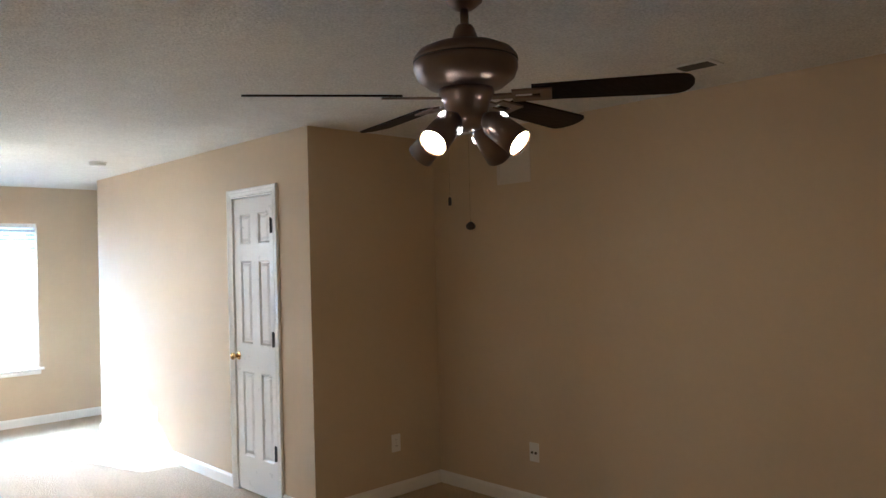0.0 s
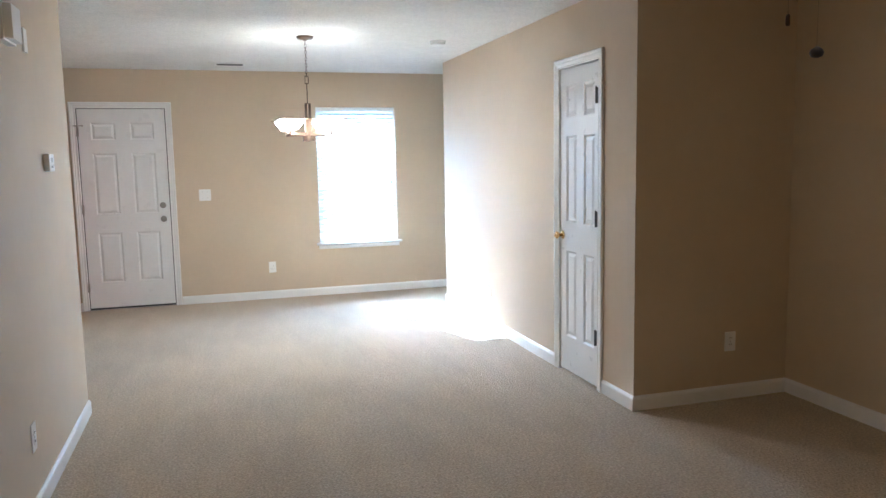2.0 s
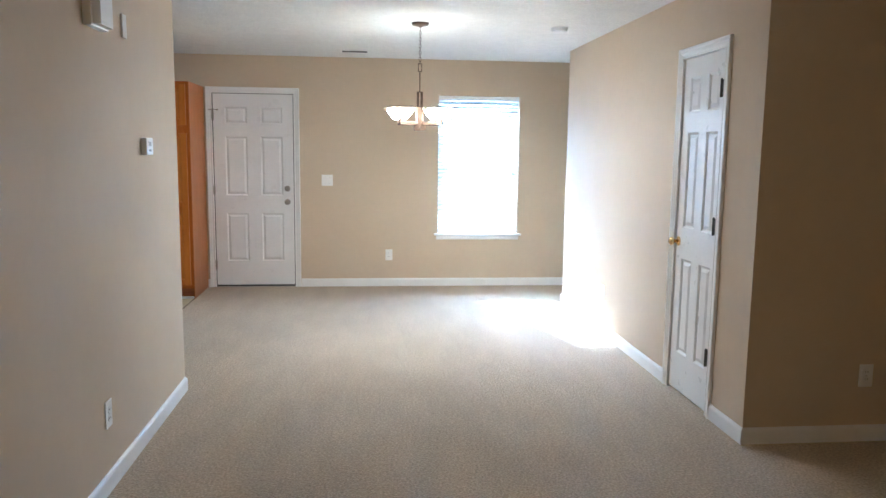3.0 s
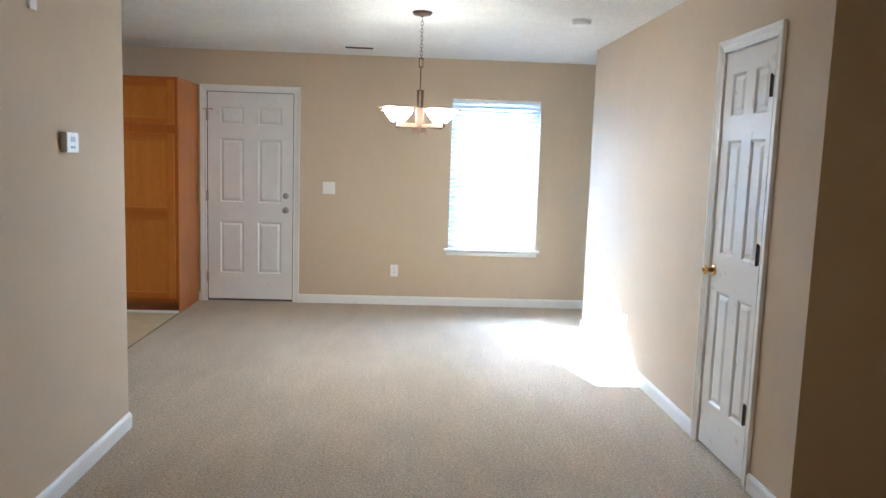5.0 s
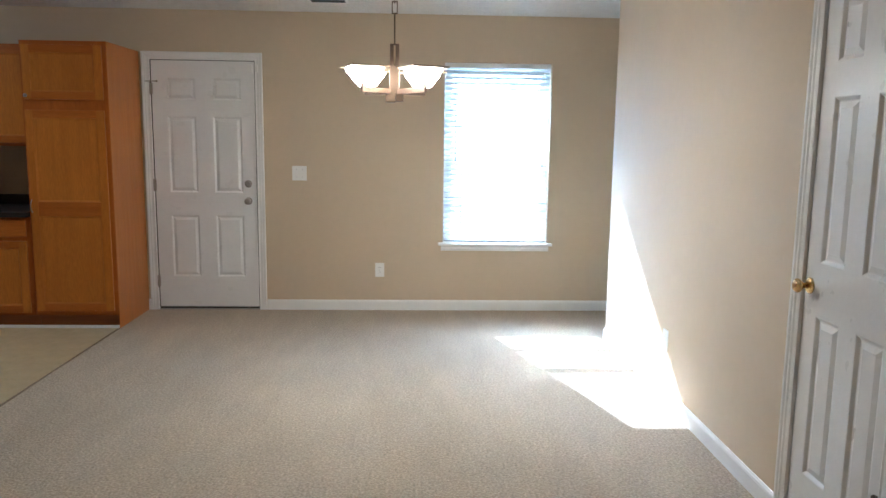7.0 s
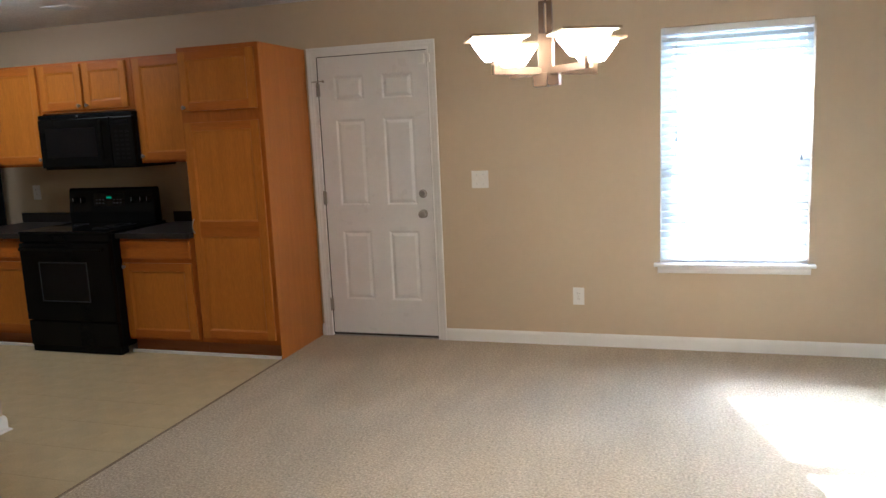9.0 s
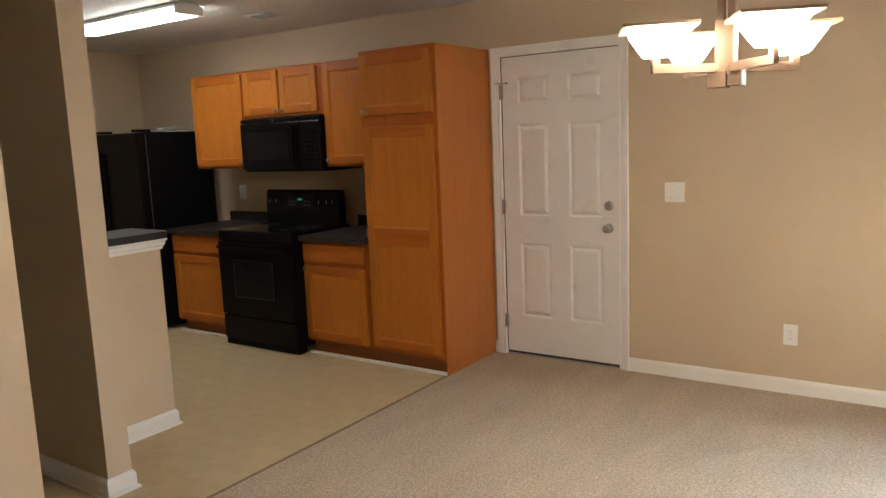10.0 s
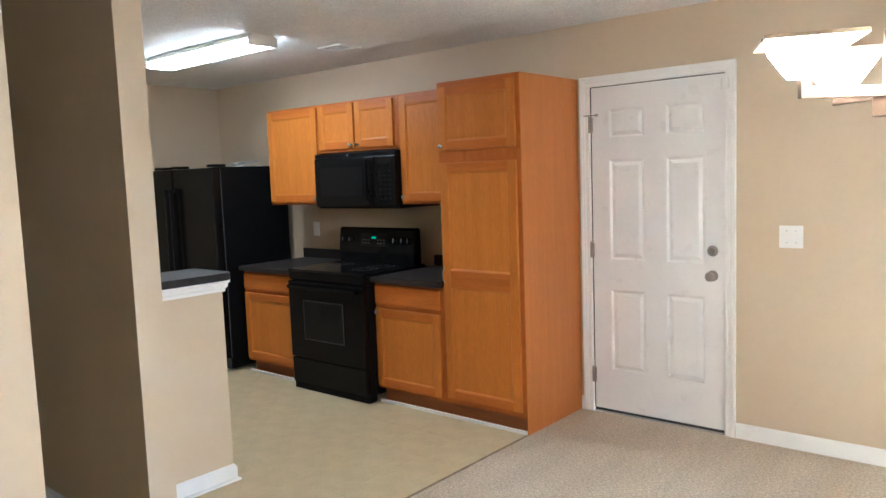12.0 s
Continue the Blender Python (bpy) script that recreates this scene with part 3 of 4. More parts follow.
ceiling_vent(pose(0.576, 7.955, H), 0.29, 0.16, "white louvred ceiling vent near the entry wall", DARK_GREY)
ceiling_vent(pose(-2.43, 7.85, H), 0.22, 0.20, "white louvred ceiling vent in the kitchen", PLASTIC)
ceiling_vent(pose(3.18, 1.71, H, 0, 0, 90), 0.20, 0.14, "louvred ceiling vent with dark grey slats in the living room", DARK_GREY)

smoke = thing("smoke_detector", pose(2.172, 6.274, H), "round white smoke detector on the ceiling", "smoke detector")
part("base", lathe([(0.070, -0.0005), (0.070, -0.010), (0.066, -0.012)], 28), PLASTIC, smoke)
part("cover", lathe([(0.062, -0.0125), (0.060, -0.028), (0.050, -0.034), (0.02, -0.036)], 28), PLASTIC, smoke)

lamp = thing("kitchen_ceiling_light", pose(-2.975, 7.18, H), "lit white fluorescent wrap fixture on the kitchen ceiling", "ceiling light")
L = 0.605
part("pan", boxed(-L, L, -0.08, 0.08, -0.014, -0.0005), PLASTIC, lamp)
part("housing", boxed(-L + 0.02, L - 0.02, -0.101, 0.101, -0.034, -0.0145, bevel=0.002), PLASTIC, lamp)
bm = sweep([(-L + 0.02, 0), (L - 0.02, 0)], [(-0.099, -0.0345), (-0.098, -0.055), (-0.085, -0.072), (0.085, -0.072), (0.098, -0.055), (0.099, -0.0345)])
part("diffuser", bm, TUBE, lamp, "glowing prismatic diffuser")
for x in (-1, 1):
    part("end_cap", boxed(x * (L - 0.02), x * L, -0.104, 0.104, -0.074, -0.0145, bevel=0.004), PLASTIC, lamp)

# chandelier: four square glass shades on L-shaped arms
CH = (1.096, 6.225)
chandelier = thing("chandelier", pose(*CH, H), "lit brushed metal chandelier with four square frosted glass shades", "chandelier")
Z = lambda z: z - H
part("canopy", lathe([(0.066, -0.0005), (0.066, -0.008), (0.058, -0.020), (0.020, -0.026), (0.010, -0.034)], 28), LAMP_METAL, chandelier)
links = 11
top_z, end_z = -0.036, Z(2.112)
step = (top_z - end_z) / links
for k in range(links):
    zc = top_z - step * (k + 0.5)
    pts = []
    for a in np.linspace(0, 2 * math.pi, 13):
        flat, up = 0.0085 * math.cos(a), (step * 0.5 + 0.0055) * math.sin(a)
        pts.append((flat, 0, zc + up) if k % 2 else (0, flat, zc + up))
    part("chain_link", tube(pts, 0.0018, 6), LAMP_METAL, chandelier)
bm = bmesh.new()
for x in (-1, 1):
    box(bm, x * 0.010, x * 0.015, -0.004, 0.004, Z(2.06), Z(2.118))
for z in (2.056, 2.113):
    box(bm, -0.015, 0.015, -0.0045, 0.0045, Z(z), Z(z + 0.006))
part("square_loop", bm, LAMP_METAL, chandelier)
part("rod", tube([(0, 0, Z(1.905)), (0, 0, Z(2.058))], 0.004), LAMP_METAL, chandelier)
bm = bmesh.new()
for x in (-0.014, 0.014):
    box(bm, x - 0.009, x + 0.009, -0.012, 0.012, Z(1.80), Z(1.905), bevel=0.001)
box(bm, -0.0225, 0.0225, -0.0115, 0.0115, Z(1.903), Z(1.909))
part("stem", bm, LAMP_METAL, chandelier)
part("column", boxed(-0.025, 0.025, -0.025, 0.025, Z(1.650), Z(1.80), bevel=0.002), LAMP_METAL, chandelier)
part("base_block", boxed(-0.044, 0.006, -0.030, 0.030, Z(1.618), Z(1.664), bevel=0.002), LAMP_METAL, chandelier)
part("base_block", boxed(0.007, 0.046, -0.024, 0.036, Z(1.622), Z(1.666), bevel=0.002), LAMP_METAL, chandelier)
for k in range(4):
    a = 45 + 90 * k
    turn = pose(0, 0, 0, 0, 0, a)
    bm = bmesh.new()
    box(bm, 0.02, 0.222, -0.008, 0.008, Z(1.660), Z(1.684), bevel=0.001)
    box(bm, 0.200, 0.222, -0.0082, 0.0082, Z(1.682), Z(1.727), bevel=0.001)
    bmesh.ops.transform(bm, matrix=turn, verts=bm.verts)
    part("arm", bm, LAMP_METAL, chandelier)
    at = pose(0.205 * math.cos(radians(a)), 0.205 * math.sin(radians(a)), 0, 0, 0, 24)

    def bowl(levels):
        """Square rings joined from the bottom up."""
        bm = bmesh.new()
        rings = [[bm.verts.new(at @ Vector((i * half, j * half, Z(z)))) for i, j in ((-1, -1), (1, -1), (1, 1), (-1, 1))] for half, z in levels]
        for p, q in zip(rings, rings[1:]):
            for c in range(4):
                bm.faces.new((p[c], p[(c + 1) % 4], q[(c + 1) % 4], q[c]))
        bm.faces.new(rings[0])
        return bm

    shade = part("shade", bowl([(0.030, 1.706), (0.034, 1.7055), (0.045, 1.722), (0.070, 1.764), (0.072, 1.775)]), FROSTED, chandelier, "glowing frosted glass shade")
    part("lining", bowl([(0.029, 1.714), (0.041, 1.727), (0.0695, 1.7755)]), GLOW, shade)
    bm = bmesh.new()
    for i in (-1, 1):
        box(bm, i * 0.068, i * 0.097, -0.097, 0.097, Z(1.776), Z(1.785), bevel=0.001)
        box(bm, -0.068, 0.068, i * 0.068, i * 0.097, Z(1.776), Z(1.785), bevel=0.001)
    bmesh.ops.transform(bm, matrix=at, verts=bm.verts)
    part("rim", bm, RIM, shade, "flat glass rim")

# ceiling fan
FAN = (1.675, 1.692)
fan = thing("ceiling_fan", pose(*FAN, H), "bronze ceiling fan with dark blades and four lit spot lamps", "ceiling fan")
part("canopy", lathe([(0.065, -0.0005), (0.066, -0.02), (0.055, -0.055), (0.030, -0.075), (0.018, -0.078)], 32), FAN_METAL, fan)
part("downrod", lathe([(0.013, -0.07), (0.013, -0.16)], 16), FAN_METAL, fan)
part("coupling", lathe([(0.022, -0.125), (0.030, -0.135), (0.040, -0.165), (0.062, -0.182), (0.070, -0.186)], 32), FAN_METAL, fan)
part("motor", lathe([(0.060, -0.180), (0.110, -0.192), (0.145, -0.208), (0.160, -0.228), (0.161, -0.234), (0.156, -0.238), (0.160, -0.243), (0.161, -0.262), (0.150, -0.290), (0.118, -0.315), (0.085, -0.325)], 48), FAN_METAL, fan)
part("hub", lathe([(0.085, -0.322), (0.086, -0.345), (0.072, -0.362), (0.064, -0.400), (0.070, -0.412), (0.068, -0.428), (0.040, -0.445), (0.020, -0.450)], 40), FAN_METAL, fan)
part("seam", lathe([(0.1600, -0.2375), (0.1616, -0.2385), (0.1616, -0.2415), (0.1600, -0.2425)], 48), DARK, fan, "dark seam round the motor housing")
view = math.degrees(math.atan2(-0.69, 0.72))
for a in (-9, 51, 121, 187):
    turn = pose(0, 0, -0.350, 0, 0, a + view)
    bm = bmesh.new()
    box(bm, 0.070, 0.15, -0.014, 0.014, -0.004, 0.004, bevel=0.002)
    for y in (-1, 1):
        box(bm, 0.14, 0.24, y * 0.012, y * 0.040, -0.004, 0.003, bevel=0.002)
    box(bm, 0.225, 0.26, -0.040, 0.040, -0.0045, 0.0025, bevel=0.002)
    bmesh.ops.transform(bm, matrix=turn @ pose(0, 0, 0, -12), verts=bm.verts)
    iron = part("blade_iron", bm, FAN_METAL, fan)
    bm = bmesh.new()
    outline = [(0.20, -0.052), (0.60, -0.066)] + [(0.625 + 0.05 * math.sin(t), -0.066 * math.cos(t)) for t in np.linspace(0.2, math.pi - 0.2, 9)] + [(0.60, 0.066), (0.20, 0.052)]
    low, high = [[bm.verts.new((x, y, z)) for x, y in outline] for z in (0.004, 0.010)]
    bm.faces.new(low), bm.faces.new(high)
    for k in range(len(outline)):
        bm.faces.new((low[k], low[(k + 1) % len(outline)], high[(k + 1) % len(outline)], high[k]))
    bmesh.ops.transform(bm, matrix=turn @ pose(0, 0, 0, -12), verts=bm.verts)
    part("blade", bm, WALNUT, iron, "dark walnut fan blade")
for k in range(4):
    a = 191 + 90 * k
    aim = pose(0, 0, -0.437, 0, 0, a) @ pose(0.078, 0, 0.010, 0, 128, 0)
    cup = part("lamp_cup", lathe([(0.016, -0.02), (0.030, 0.0), (0.040, 0.02), (0.042, 0.06), (0.044, 0.135), (0.041, 0.135), (0.039, 0.12), (0.036, 0.03)], 32, None, aim), FAN_METAL, fan)
    part("lamp_face", lathe([(0.0385, 0.122), (0.036, 0.128), (0.020, 0.131)], 28, None, aim), BULB, cup, "glowing lamp face")
    for s in (60, 180):
        part("slot", boxed(0.0425, 0.0440, -0.008, 0.008, 0.028, 0.045), SLOT, cup, "lit vent slot").matrix_basis = aim @ pose(0, 0, 0, 0, 0, s)
    part("neck", tube([(0.02 * math.cos(radians(a)), 0.02 * math.sin(radians(a)), -0.432), (0.082 * math.cos(radians(a)), 0.082 * math.sin(radians(a)), -0.430)], 0.012, 10), FAN_METAL, fan)
for (x, y, z), kind in (((1.639, 1.740, 1.751), 0), ((1.675, 1.689, 1.671), 1)):
    dx, dy, dz = x - FAN[0], y - FAN[1], z - H
    chain = part("pull_chain", tube([(dx, dy, -0.44), (dx, dy, dz + 0.012)], 0.00025, 5), BRONZE, fan)
    fob = [(0.003, 0.012), (0.005, 0.008), (0.005, -0.012), (0.003, -0.014)] if kind == 0 else [(0.003, 0.014), (0.012, 0.008), (0.0155, 0.0), (0.012, -0.008), (0.004, -0.011)]
    part("fob", lathe(fob, 16, None, Matrix.Translation((dx, dy, dz))), BRONZE, chain, "dark pull-chain fob")


# ---- kitchen ----


def cabinet_door(parent, x0, x1, z0, z1, y, rails=(), frame_w=0.055):
    """A framed door with flat sunk panels; y is its front; rails: heights of extra middle rails (low, high)."""
    leaf = part("door", boxed(x0 + 0.01, x1 - 0.01, y + 0.010, y + 0.0185, z0 + 0.01, z1 - 0.01), OAK, parent)
    for a, c in ((x0, x0 + frame_w), (x1 - frame_w, x1)):
        part("stile", boxed(a, c, y, y + 0.0192, z0, z1, bevel=0.003), OAK, leaf)
    cuts = [(z0, z0 + frame_w), *rails, (z1 - frame_w, z1)]
    for a, c in cuts:
        part("rail", boxed(x0 + frame_w - 0.001, x1 - frame_w + 0.001, y + 0.0006, y + 0.0190, a, c, bevel=0.003), OAK_FLAT, leaf)
    for (_, a), (c, _) in zip(cuts, cuts[1:]):
        bm = bmesh.new()
        rows = []
        for inset, d in ((-0.002, 0.003), (0.006, 0.005), (0.010, 0.0085), (0.014, 0.0090)):
            rows.append([bm.verts.new(p) for p in ((x0 + frame_w + inset, y + d, a + inset), (x1 - frame_w - inset, y + d, a + inset), (x1 - frame_w - inset, y + d, c - inset), (x0 + frame_w + inset, y + d, c - inset))])
        for p, q in zip(rows, rows[1:]):
            for k in range(4):
                bm.faces.new((p[k], p[(k + 1) % 4], q[(k + 1) % 4], q[k]))
        bm.faces.new(rows[-1])
        part("panel", bm, OAK, leaf)
    return leaf


def cabinet_knob(parent, x, z, y):
    part("knob", lathe([(0.006, 0), (0.005, 0.010), (0.012, 0.016), (0.014, 0.021), (0.010, 0.026), (0.004, 0.027)], 18, None, pose(x, y, z, 90)), STEEL, parent, "satin nickel knob")


def cabinet(name, x0, x1, z0, z1, depth, doors, drawers, label, toe=0.0, side_to_floor=True):
    """A face-framed unit against the far wall; doors: (x0, x1, z0, z1, knob, rails)."""
    base = thing(name, pose((x0 + x1) / 2, YF - 0.002, 0), label, "cabinet", group="kitchen cabinets")
    c = (x0 + x1) / 2
    w = (x1 - x0) / 2 - 0.001
    front = -depth
    bm = bmesh.new()
    shape = [(front + 0.0195, max(z0, toe)), (front + 0.0195, z1), (0, z1), (0, z0)] + ([(front + 0.075, 0), (front + 0.075, toe)] if toe else [])
    ends = [[bm.verts.new((x, y, z)) for y, z in shape] for x in (-w, w)]
    for k in range(len(shape)):
        bm.faces.new((ends[0][k], ends[0][(k + 1) % len(shape)], ends[1][(k + 1) % len(shape)], ends[1][k]))
    bm.faces.new(ends[0]), bm.faces.new(ends[1])
    part("body", bm, OAK_FRAME, base)
    part("face_frame", boxed(-w - 0.0005, w + 0.0005, front, front + 0.019, max(z0, toe), z1, bevel=0.001), OAK_FRAME, base)
    if toe and x1 > -1.0:
        part("end_panel", boxed(w + 0.0008, w + 0.005, front, 0, 0, z1), OAK_SIDE, base, "plain oak side panel reaching the floor")
    if toe:
        part("toe_kick", boxed(-w, w, front + 0.060, front + 0.074, 0, toe), OAK_DARK, base, "dark recessed toe kick")
    for d in doors:
        leaf = cabinet_door(base, d[0] - c, d[1] - c, d[2], d[3], front - 0.0195, d[5])
        if d[4]:
            cabinet_knob(leaf, d[4][0] - c, d[4][1], front - 0.0195)
    for d in drawers:
        bm = boxed(d[0] - c, d[1] - c, front - 0.0195, front - 0.0005, d[2], d[3], bevel=0.005)
        part("drawer_front", bm, OAK_FLAT, base)
    return base


CD = 0.633
pantry = cabinet("pantry_cabinet", -1.585, -0.985, 0, 2.085, CD, [(-1.568, -1.012, 1.675, 2.055, (-1.545, 1.70), ()), (-1.568, -1.012, 0.135, 1.60, None, ((0.84, 0.945),))], [],
        "tall honey oak pantry cabinet with two doors", toe=0.10)
pull = [(-0.272 + 0.0, -CD - 0.0195 - 0.024 * math.sin(math.pi * k / 8), 0.865 + 0.095 * k / 8) for k in range(9)]
part("pull", tube(pull, 0.004), STEEL, pantry, "satin nickel bow pull")
cabinet("base_cabinet", -2.193, -1.587, 0, 0.83, CD, [(-2.182, -1.618, 0.12, 0.655, (-2.157, 0.630), ())], [(-2.182, -1.618, 0.685, 0.81)],
        "honey oak base cabinet with one drawer beside the range", toe=0.10)
cabinet("base_cabinet", -3.68, -2.987, 0, 0.83, CD, [(-3.665, -3.0, 0.12, 0.655, (-3.025, 0.630), ())], [(-3.665, -3.0, 0.685, 0.81)],
        "honey oak base cabinet with one drawer beside the refrigerator", toe=0.10)
UD = 0.39
cabinet("wall_cabinet", -3.585, -2.967, 1.34, 2.085, UD, [(-3.57, -2.982, 1.36, 2.068, (-3.005, 1.39), ())], [], "single-door honey oak wall cabinet beside the microwave")
cabinet("wall_cabinet", -2.966, -2.146, 1.725, 2.085, UD, [(-2.95, -2.578, 1.745, 2.068, (-2.603, 1.77), ()), (-2.558, -2.185, 1.745, 2.068, (-2.533, 1.77), ())], [], "short two-door honey oak wall cabinet above the microwave")
cabinet("wall_cabinet", -2.145, -1.587, 1.34, 2.085, UD, [(-2.118, -1.605, 1.36, 2.068, (-2.093, 1.39), ())], [], "single-door honey oak wall cabinet beside the pantry")

for x0, x1, label in ((-2.192, -1.588, "dark grey laminate countertop between range and pantry"), (-3.685, -2.988, "dark grey laminate countertop between refrigerator and range")):
    top = thing("countertop", pose((x0 + x1) / 2, YF, 0.831), label, "countertop", group="kitchen countertops")
    w = (x1 - x0) / 2
    part("slab", boxed(-w, w, -0.685, -0.001, 0, 0.038, bevel=0.005), LAMINATE, top)
    part("backsplash", boxed(-w, w, -0.020, -0.001, 0.0385, 0.118, bevel=0.003), LAMINATE, top)
for x0, x1 in ((-2.19, -0.99), (-3.68, -2.99)):
    setting("trim", boxed(x0, x1, 7.850, 7.866, 0, 0.022, bevel=0.004), TRIM, "white quarter-round along the cabinet base", "trim")

# range
RX0, RX1 = -2.985, -2.195
rc = (RX0 + RX1) / 2
w = (RX1 - RX0) / 2 - 0.002
stove = thing("range", pose(rc, 8.40, 0), "black electric range with a smooth glass cooktop and oven door", "range")
F = 7.78 - 8.40
part("body", boxed(-w, w, F, 0.0, 0.05, 0.872, bevel=0.003), BLACK_SATIN, stove)
for x in (-1, 1):
    for y in (F + 0.08, -0.06):
        part("foot", lathe([(0.016, 0.0), (0.018, 0.01), (0.010, 0.051)], 12, None, Matrix.Translation((x * (w - 0.05), y, 0))), DARK, stove)
part("cooktop", boxed(-w - 0.002, w + 0.002, F - 0.035, -0.03, 0.873, 0.892, bevel=0.005), BLACK_GLASS, stove)
part("control_lip", boxed(-w, w, F - 0.030, F - 0.0005, 0.812, 0.8725, bevel=0.008), BLACK, stove)
part("kick_plate", boxed(-w + 0.004, w - 0.004, F - 0.028, F + 0.05, 0.004, 0.0545, bevel=0.003), BLACK_SATIN, stove)
oven = part("oven_door", boxed(-w + 0.002, w - 0.002, F - 0.045, F - 0.0005, 0.245, 0.808, bevel=0.008), BLACK, stove)
part("oven_window", boxed(-0.223, 0.19, F - 0.0475, F - 0.0455, 0.39, 0.67, bevel=0.0008), BLACK_GLASS, oven, "dark glass oven window")
bm = bmesh.new()
for x in (-0.223, 0.19):
    box(bm, x - 0.004, x + 0.004, F - 0.0495, F - 0.0456, 0.386, 0.674, bevel=0.001)
for z in (0.39, 0.67):
    box(bm, -0.219, 0.186, F - 0.0493, F - 0.0456, z - 0.004, z + 0.004, bevel=0.001)
part("window_rim", bm, DARK, oven, "thin grey rim of the oven window")
bm = boxed(-w + 0.03, w - 0.03, F - 0.085, F - 0.062, 0.755, 0.782, bevel=0.009)
for x in (-1, 1):
    box(bm, x * (w - 0.035), x * (w - 0.075), F - 0.066, F - 0.0455, 0.757, 0.780, bevel=0.004)
part("handle", bm, BLACK, oven)
part("drawer", boxed(-w + 0.002, w - 0.002, F - 0.040, F - 0.0005, 0.055, 0.238, bevel=0.008), BLACK, stove)
bm = bmesh.new()
shape = [(-0.142, 0.893), (-0.146, 0.97), (-0.126, 1.14), (-0.112, 1.157), (-0.085, 1.157), (-0.070, 1.14), (-0.070, 0.893)]
ends = [[bm.verts.new((x, y, z)) for y, z in shape] for x in (-w, w)]
for k in range(len(shape)):
    bm.faces.new((ends[0][k], ends[0][(k + 1) % len(shape)], ends[1][(k + 1) % len(shape)], ends[1][k]))
bm.faces.new(ends[0]), bm.faces.new(ends[1])
guard = part("backguard", bm, BLACK, stove)
tilt = pose(0, -0.1358, 1.065, 90 - 6.7)
for x in (-0.335, -0.262, 0.205, 0.285, 0.345):
    k = part("knob", lathe([(0.026, 0), (0.024, 0.004), (0.019, 0.006), (0.017, 0.022), (0.012, 0.024)], 20, None, pose(x, 0, 0) @ tilt), BLACK, guard)
    part("pointer", boxed(-0.0015, 0.0015, -0.015, 0.015, 0.0242, 0.0252), GREY_PLASTIC, k).matrix_basis = pose(x, 0, 0) @ tilt
part("control_panel", boxed(-0.16, 0.13, -0.05, 0.05, -0.001, 0.002, bevel=0.0006), BLACK_GLASS, guard).matrix_basis = tilt
part("clock", boxed(-0.04, 0.005, 0.010, 0.024, 0.0021, 0.0027), GREEN, guard, "green glowing clock display").matrix_basis = tilt
button = mesh_of("button", boxed(-0.008, 0.008, -0.004, 0.004, 0.0021, 0.0032), DARK_GREY)
for x in (-0.13, -0.10, -0.07, 0.03, 0.06, 0.09):
    for y in (-0.025, 0.0):
        b = new("button", button)
        b.parent, b.matrix_basis = guard, tilt @ pose(x, y, 0)
for x, y, r in ((-0.2, F + 0.17, 0.11), (0.2, F + 0.17, 0.09), (-0.2, -0.29, 0.08), (0.2, -0.29, 0.10)):
    bm = bmesh.new()
    for q in (r, r * 0.62):
        a, c = [[bm.verts.new((x + s * math.cos(t), y + s * math.sin(t), 0.8926)) for t in np.linspace(0, 2 * math.pi, 33)[:-1]] for s in (q, q - 0.003)]
        for k in range(32):
            bm.faces.new((a[k], a[(k + 1) % 32], c[(k + 1) % 32], c[k]))
    part("burner_ring", bm, DARK_GREY, stove, "thin grey ring marking a burner")

# microwave
micro = thing("microwave", pose(-2.5475, YF - 0.003, 1.312), "black over-the-range microwave under the wall cabinet", "microwave")
w, d = 0.4165, 0.425
part("body", boxed(-w, w, -d, 0, 0.0, 0.400, bevel=0.004), BLACK_SATIN, micro)
leaf = part("door", boxed(-w, w - 0.20, -d - 0.030, -d - 0.0005, 0.015, 0.367, bevel=0.006), BLACK, micro)
part("window", boxed(-w + 0.06, w - 0.32, -d - 0.0325, -d - 0.0305, 0.09, 0.30, bevel=0.0008), BLACK_GLASS, leaf, "dark mesh glass window")
bm = boxed(w - 0.265, w - 0.242, -d - 0.070, -d - 0.050, 0.06, 0.345, bevel=0.008)
for z in (0.07, 0.32):
    box(bm, w - 0.263, w - 0.244, -d - 0.054, -d - 0.0305, z, z + 0.018, bevel=0.003)
part("handle", bm, BLACK, leaf)
pad = part("control_panel", boxed(w - 0.197, w, -d - 0.030, -d - 0.0005, 0.015, 0.367, bevel=0.006), BLACK, micro)
key = mesh_of("key", boxed(-0.015, 0.015, -0.0012, 0.0, -0.008, 0.008), BLACK_SATIN)
for i in range(3):
    for j in range(7):
        b = new("key", key)
        b.parent, b.matrix_basis = pad, pose(w - 0.145 + i * 0.045, -d - 0.0301, 0.07 + j * 0.032)
part("display", boxed(w - 0.165, w - 0.035, -d - 0.0315, -d - 0.0301, 0.31, 0.345), BLACK_GLASS, pad)
part("top_grille", boxed(-w, w, -d - 0.022, -d - 0.0005, 0.370, 0.400, bevel=0.004), BLACK_SATIN, micro)
part("badge", lathe([(0.008, 0), (0.007, 0.001)], 16, None, pose(-0.06, -d - 0.0221, 0.385, 90)), STEEL, micro, "small round metal badge")

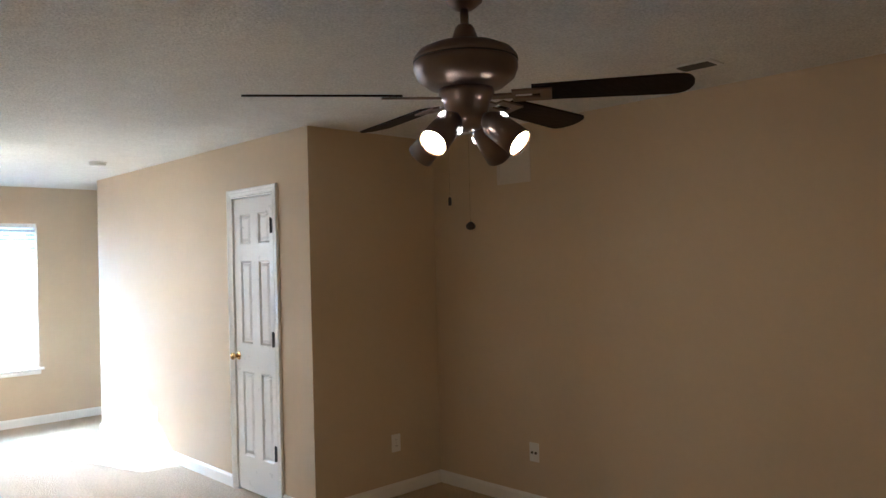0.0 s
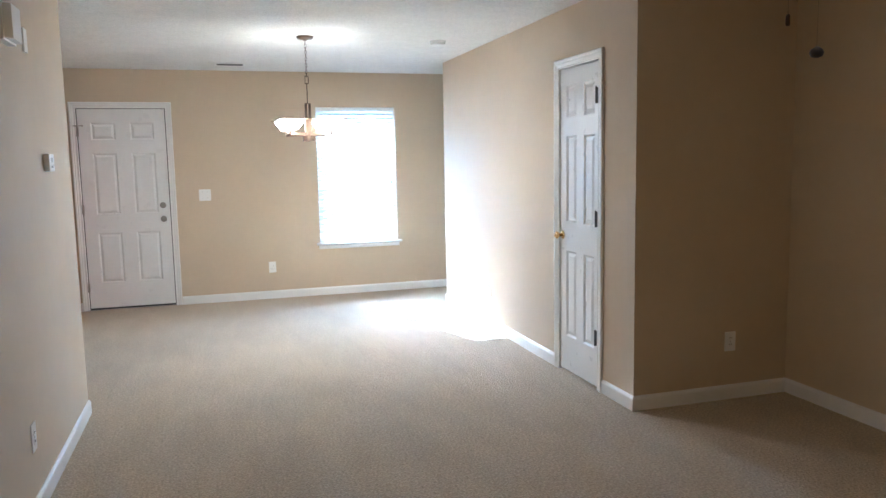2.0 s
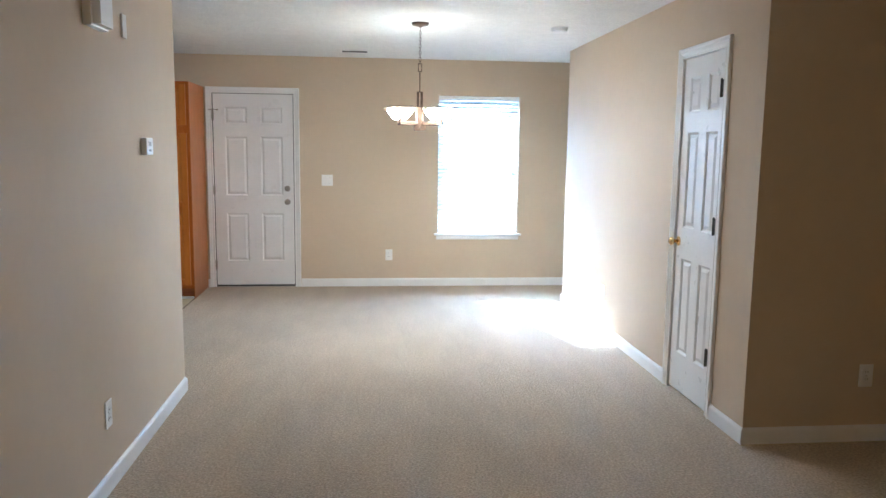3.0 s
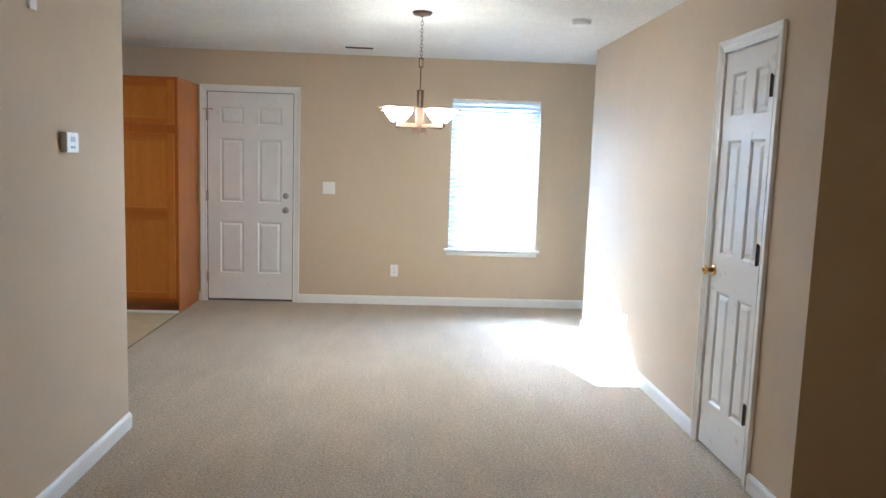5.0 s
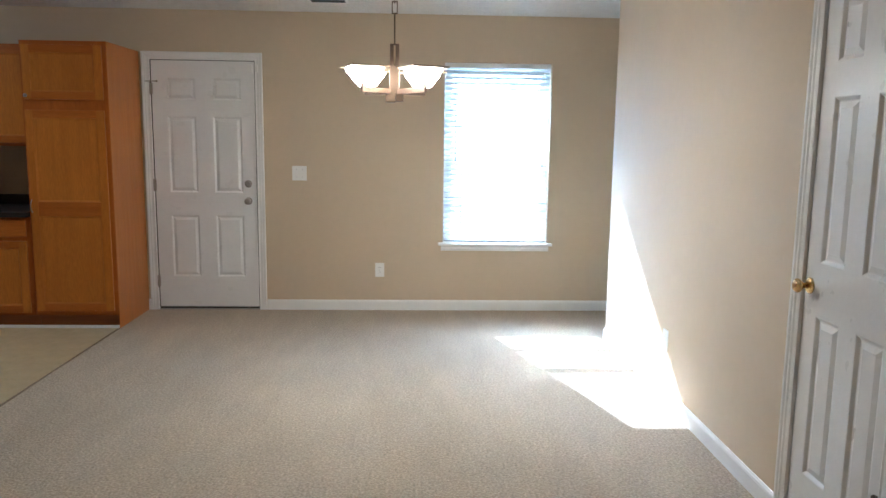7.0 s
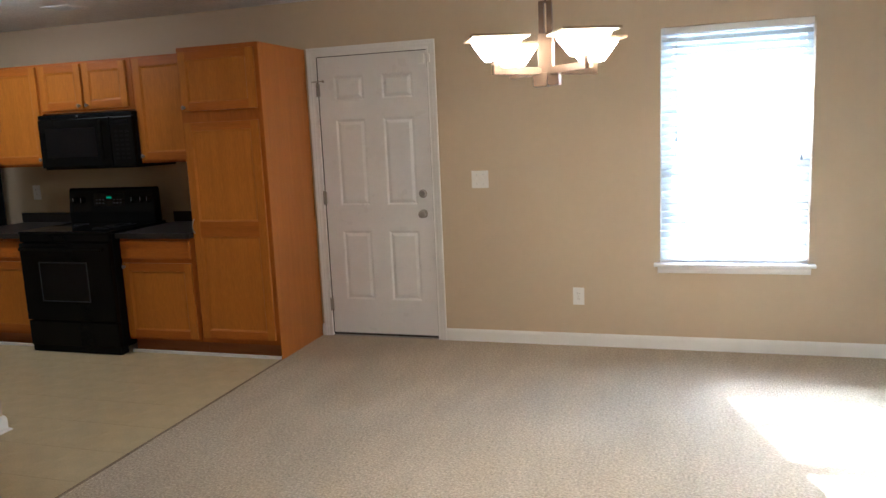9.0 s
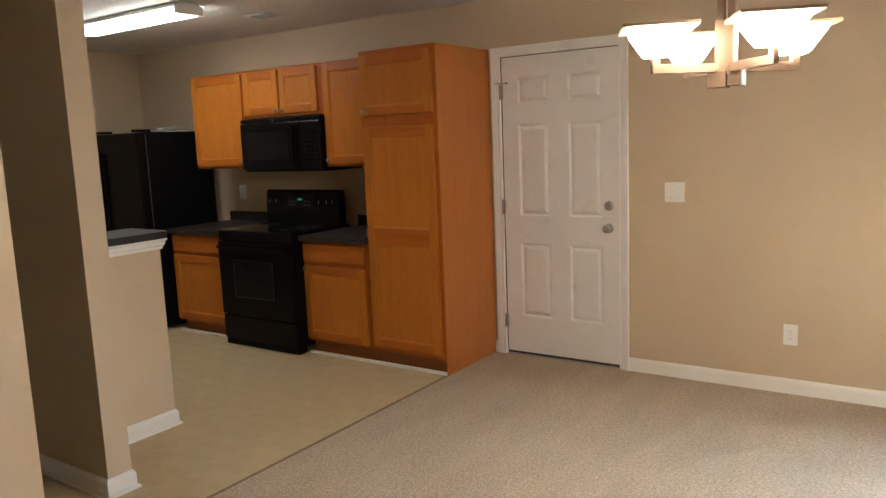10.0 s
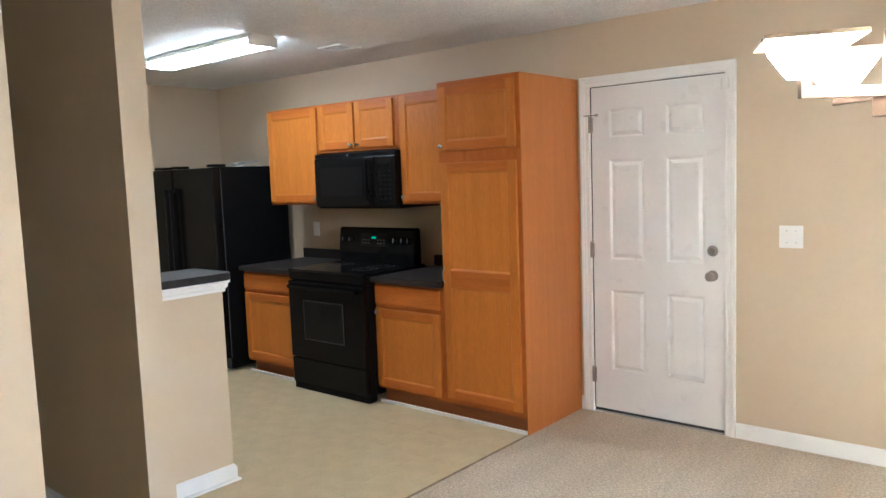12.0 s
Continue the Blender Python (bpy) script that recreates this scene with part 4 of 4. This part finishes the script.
# refrigerator
fx0, fx1 = -4.71, -3.80
fridge = thing("refrigerator", pose((fx0 + fx1) / 2, 8.42, 0), "tall black side-by-side refrigerator with long handles", "refrigerator")
w = (fx1 - fx0) / 2
D = -0.645
part("body", boxed(-w, w, D, 0, 0.02, 1.66, bevel=0.004), BLACK_SATIN, fridge)
part("kick_grille", boxed(-w + 0.02, w - 0.02, D - 0.02, D - 0.0005, 0.02, 0.10, bevel=0.003), DARK, fridge)
split = -0.13
for x0, x1, hx in ((-w + 0.002, split - 0.004, split - 0.04), (split + 0.004, w - 0.002, split + 0.04)):
    leaf = part("door", boxed(x0, x1, D - 0.085, D - 0.008, 0.11, 1.655, bevel=0.012), BLACK, fridge)
    bm = boxed(hx - 0.014, hx + 0.014, D - 0.145, D - 0.118, 0.45, 1.50, bevel=0.010)
    for z in (0.47, 1.46):
        box(bm, hx - 0.012, hx + 0.012, D - 0.122, D - 0.0855, z, z + 0.025, bevel=0.004)
    part("handle", bm, BLACK_SATIN, leaf)
    part("door_seal", boxed(x0 + 0.006, x1 - 0.006, D - 0.0078, D - 0.0005, 0.115, 1.65), DARK_GREY, leaf, "dark grey rubber door seal")
for x in (-w + 0.06, split, w - 0.05):
    part("hinge_cover", boxed(x - 0.045, x + 0.045, D - 0.07, D + 0.05, 1.6605, 1.682, bevel=0.006), BLACK_SATIN, fridge)
sheet = tagged(part("paper_sheets", boxed(-4.05, -3.85, 8.0, 8.22, 1.661, 1.667, bevel=0.001), PAPER), "loose white papers lying on top of the refrigerator", "paper")
bm = bmesh.new()
rows = [[bm.verts.new((-4.07 + 0.24 * i / 8, 7.98 + 0.2 * j / 4, 1.671 + 0.022 * math.sin(i * 0.55) ** 2 + 0.004 * j)) for j in range(5)] for i in range(9)]
for i in range(8):
    for j in range(4):
        bm.faces.new((rows[i][j], rows[i + 1][j], rows[i + 1][j + 1], rows[i][j + 1]))
bmesh.ops.solidify(bm, geom=bm.faces[:], thickness=0.002)
tagged(part("paper_sheets", bm, PAPER), "curled white paper lying on top of the refrigerator", "paper")

# vinyl tiles over the kitchen and hall floor, the nearest first
TILE = 0.305
tile = mesh_of("tile", boxed(-TILE / 2 + 0.0006, TILE / 2 - 0.0006, -TILE / 2 + 0.0006, TILE / 2 - 0.0006, -0.005, 0.0), VINYL)
x = EDGE - 0.012 - TILE / 2
while x > XW:
    y = YF - TILE / 2
    while y > 4.4:
        if not (STUB_Y0 - 0.1 < y < STUB_Y1 + 0.1 and x < STUB_X - 0.3) and len(kitchen_floor.children) < 290:
            t = new("tile", tile)
            t.parent = kitchen_floor
            t.matrix_basis = pose(x, y, 0)
        y -= TILE
    x -= TILE
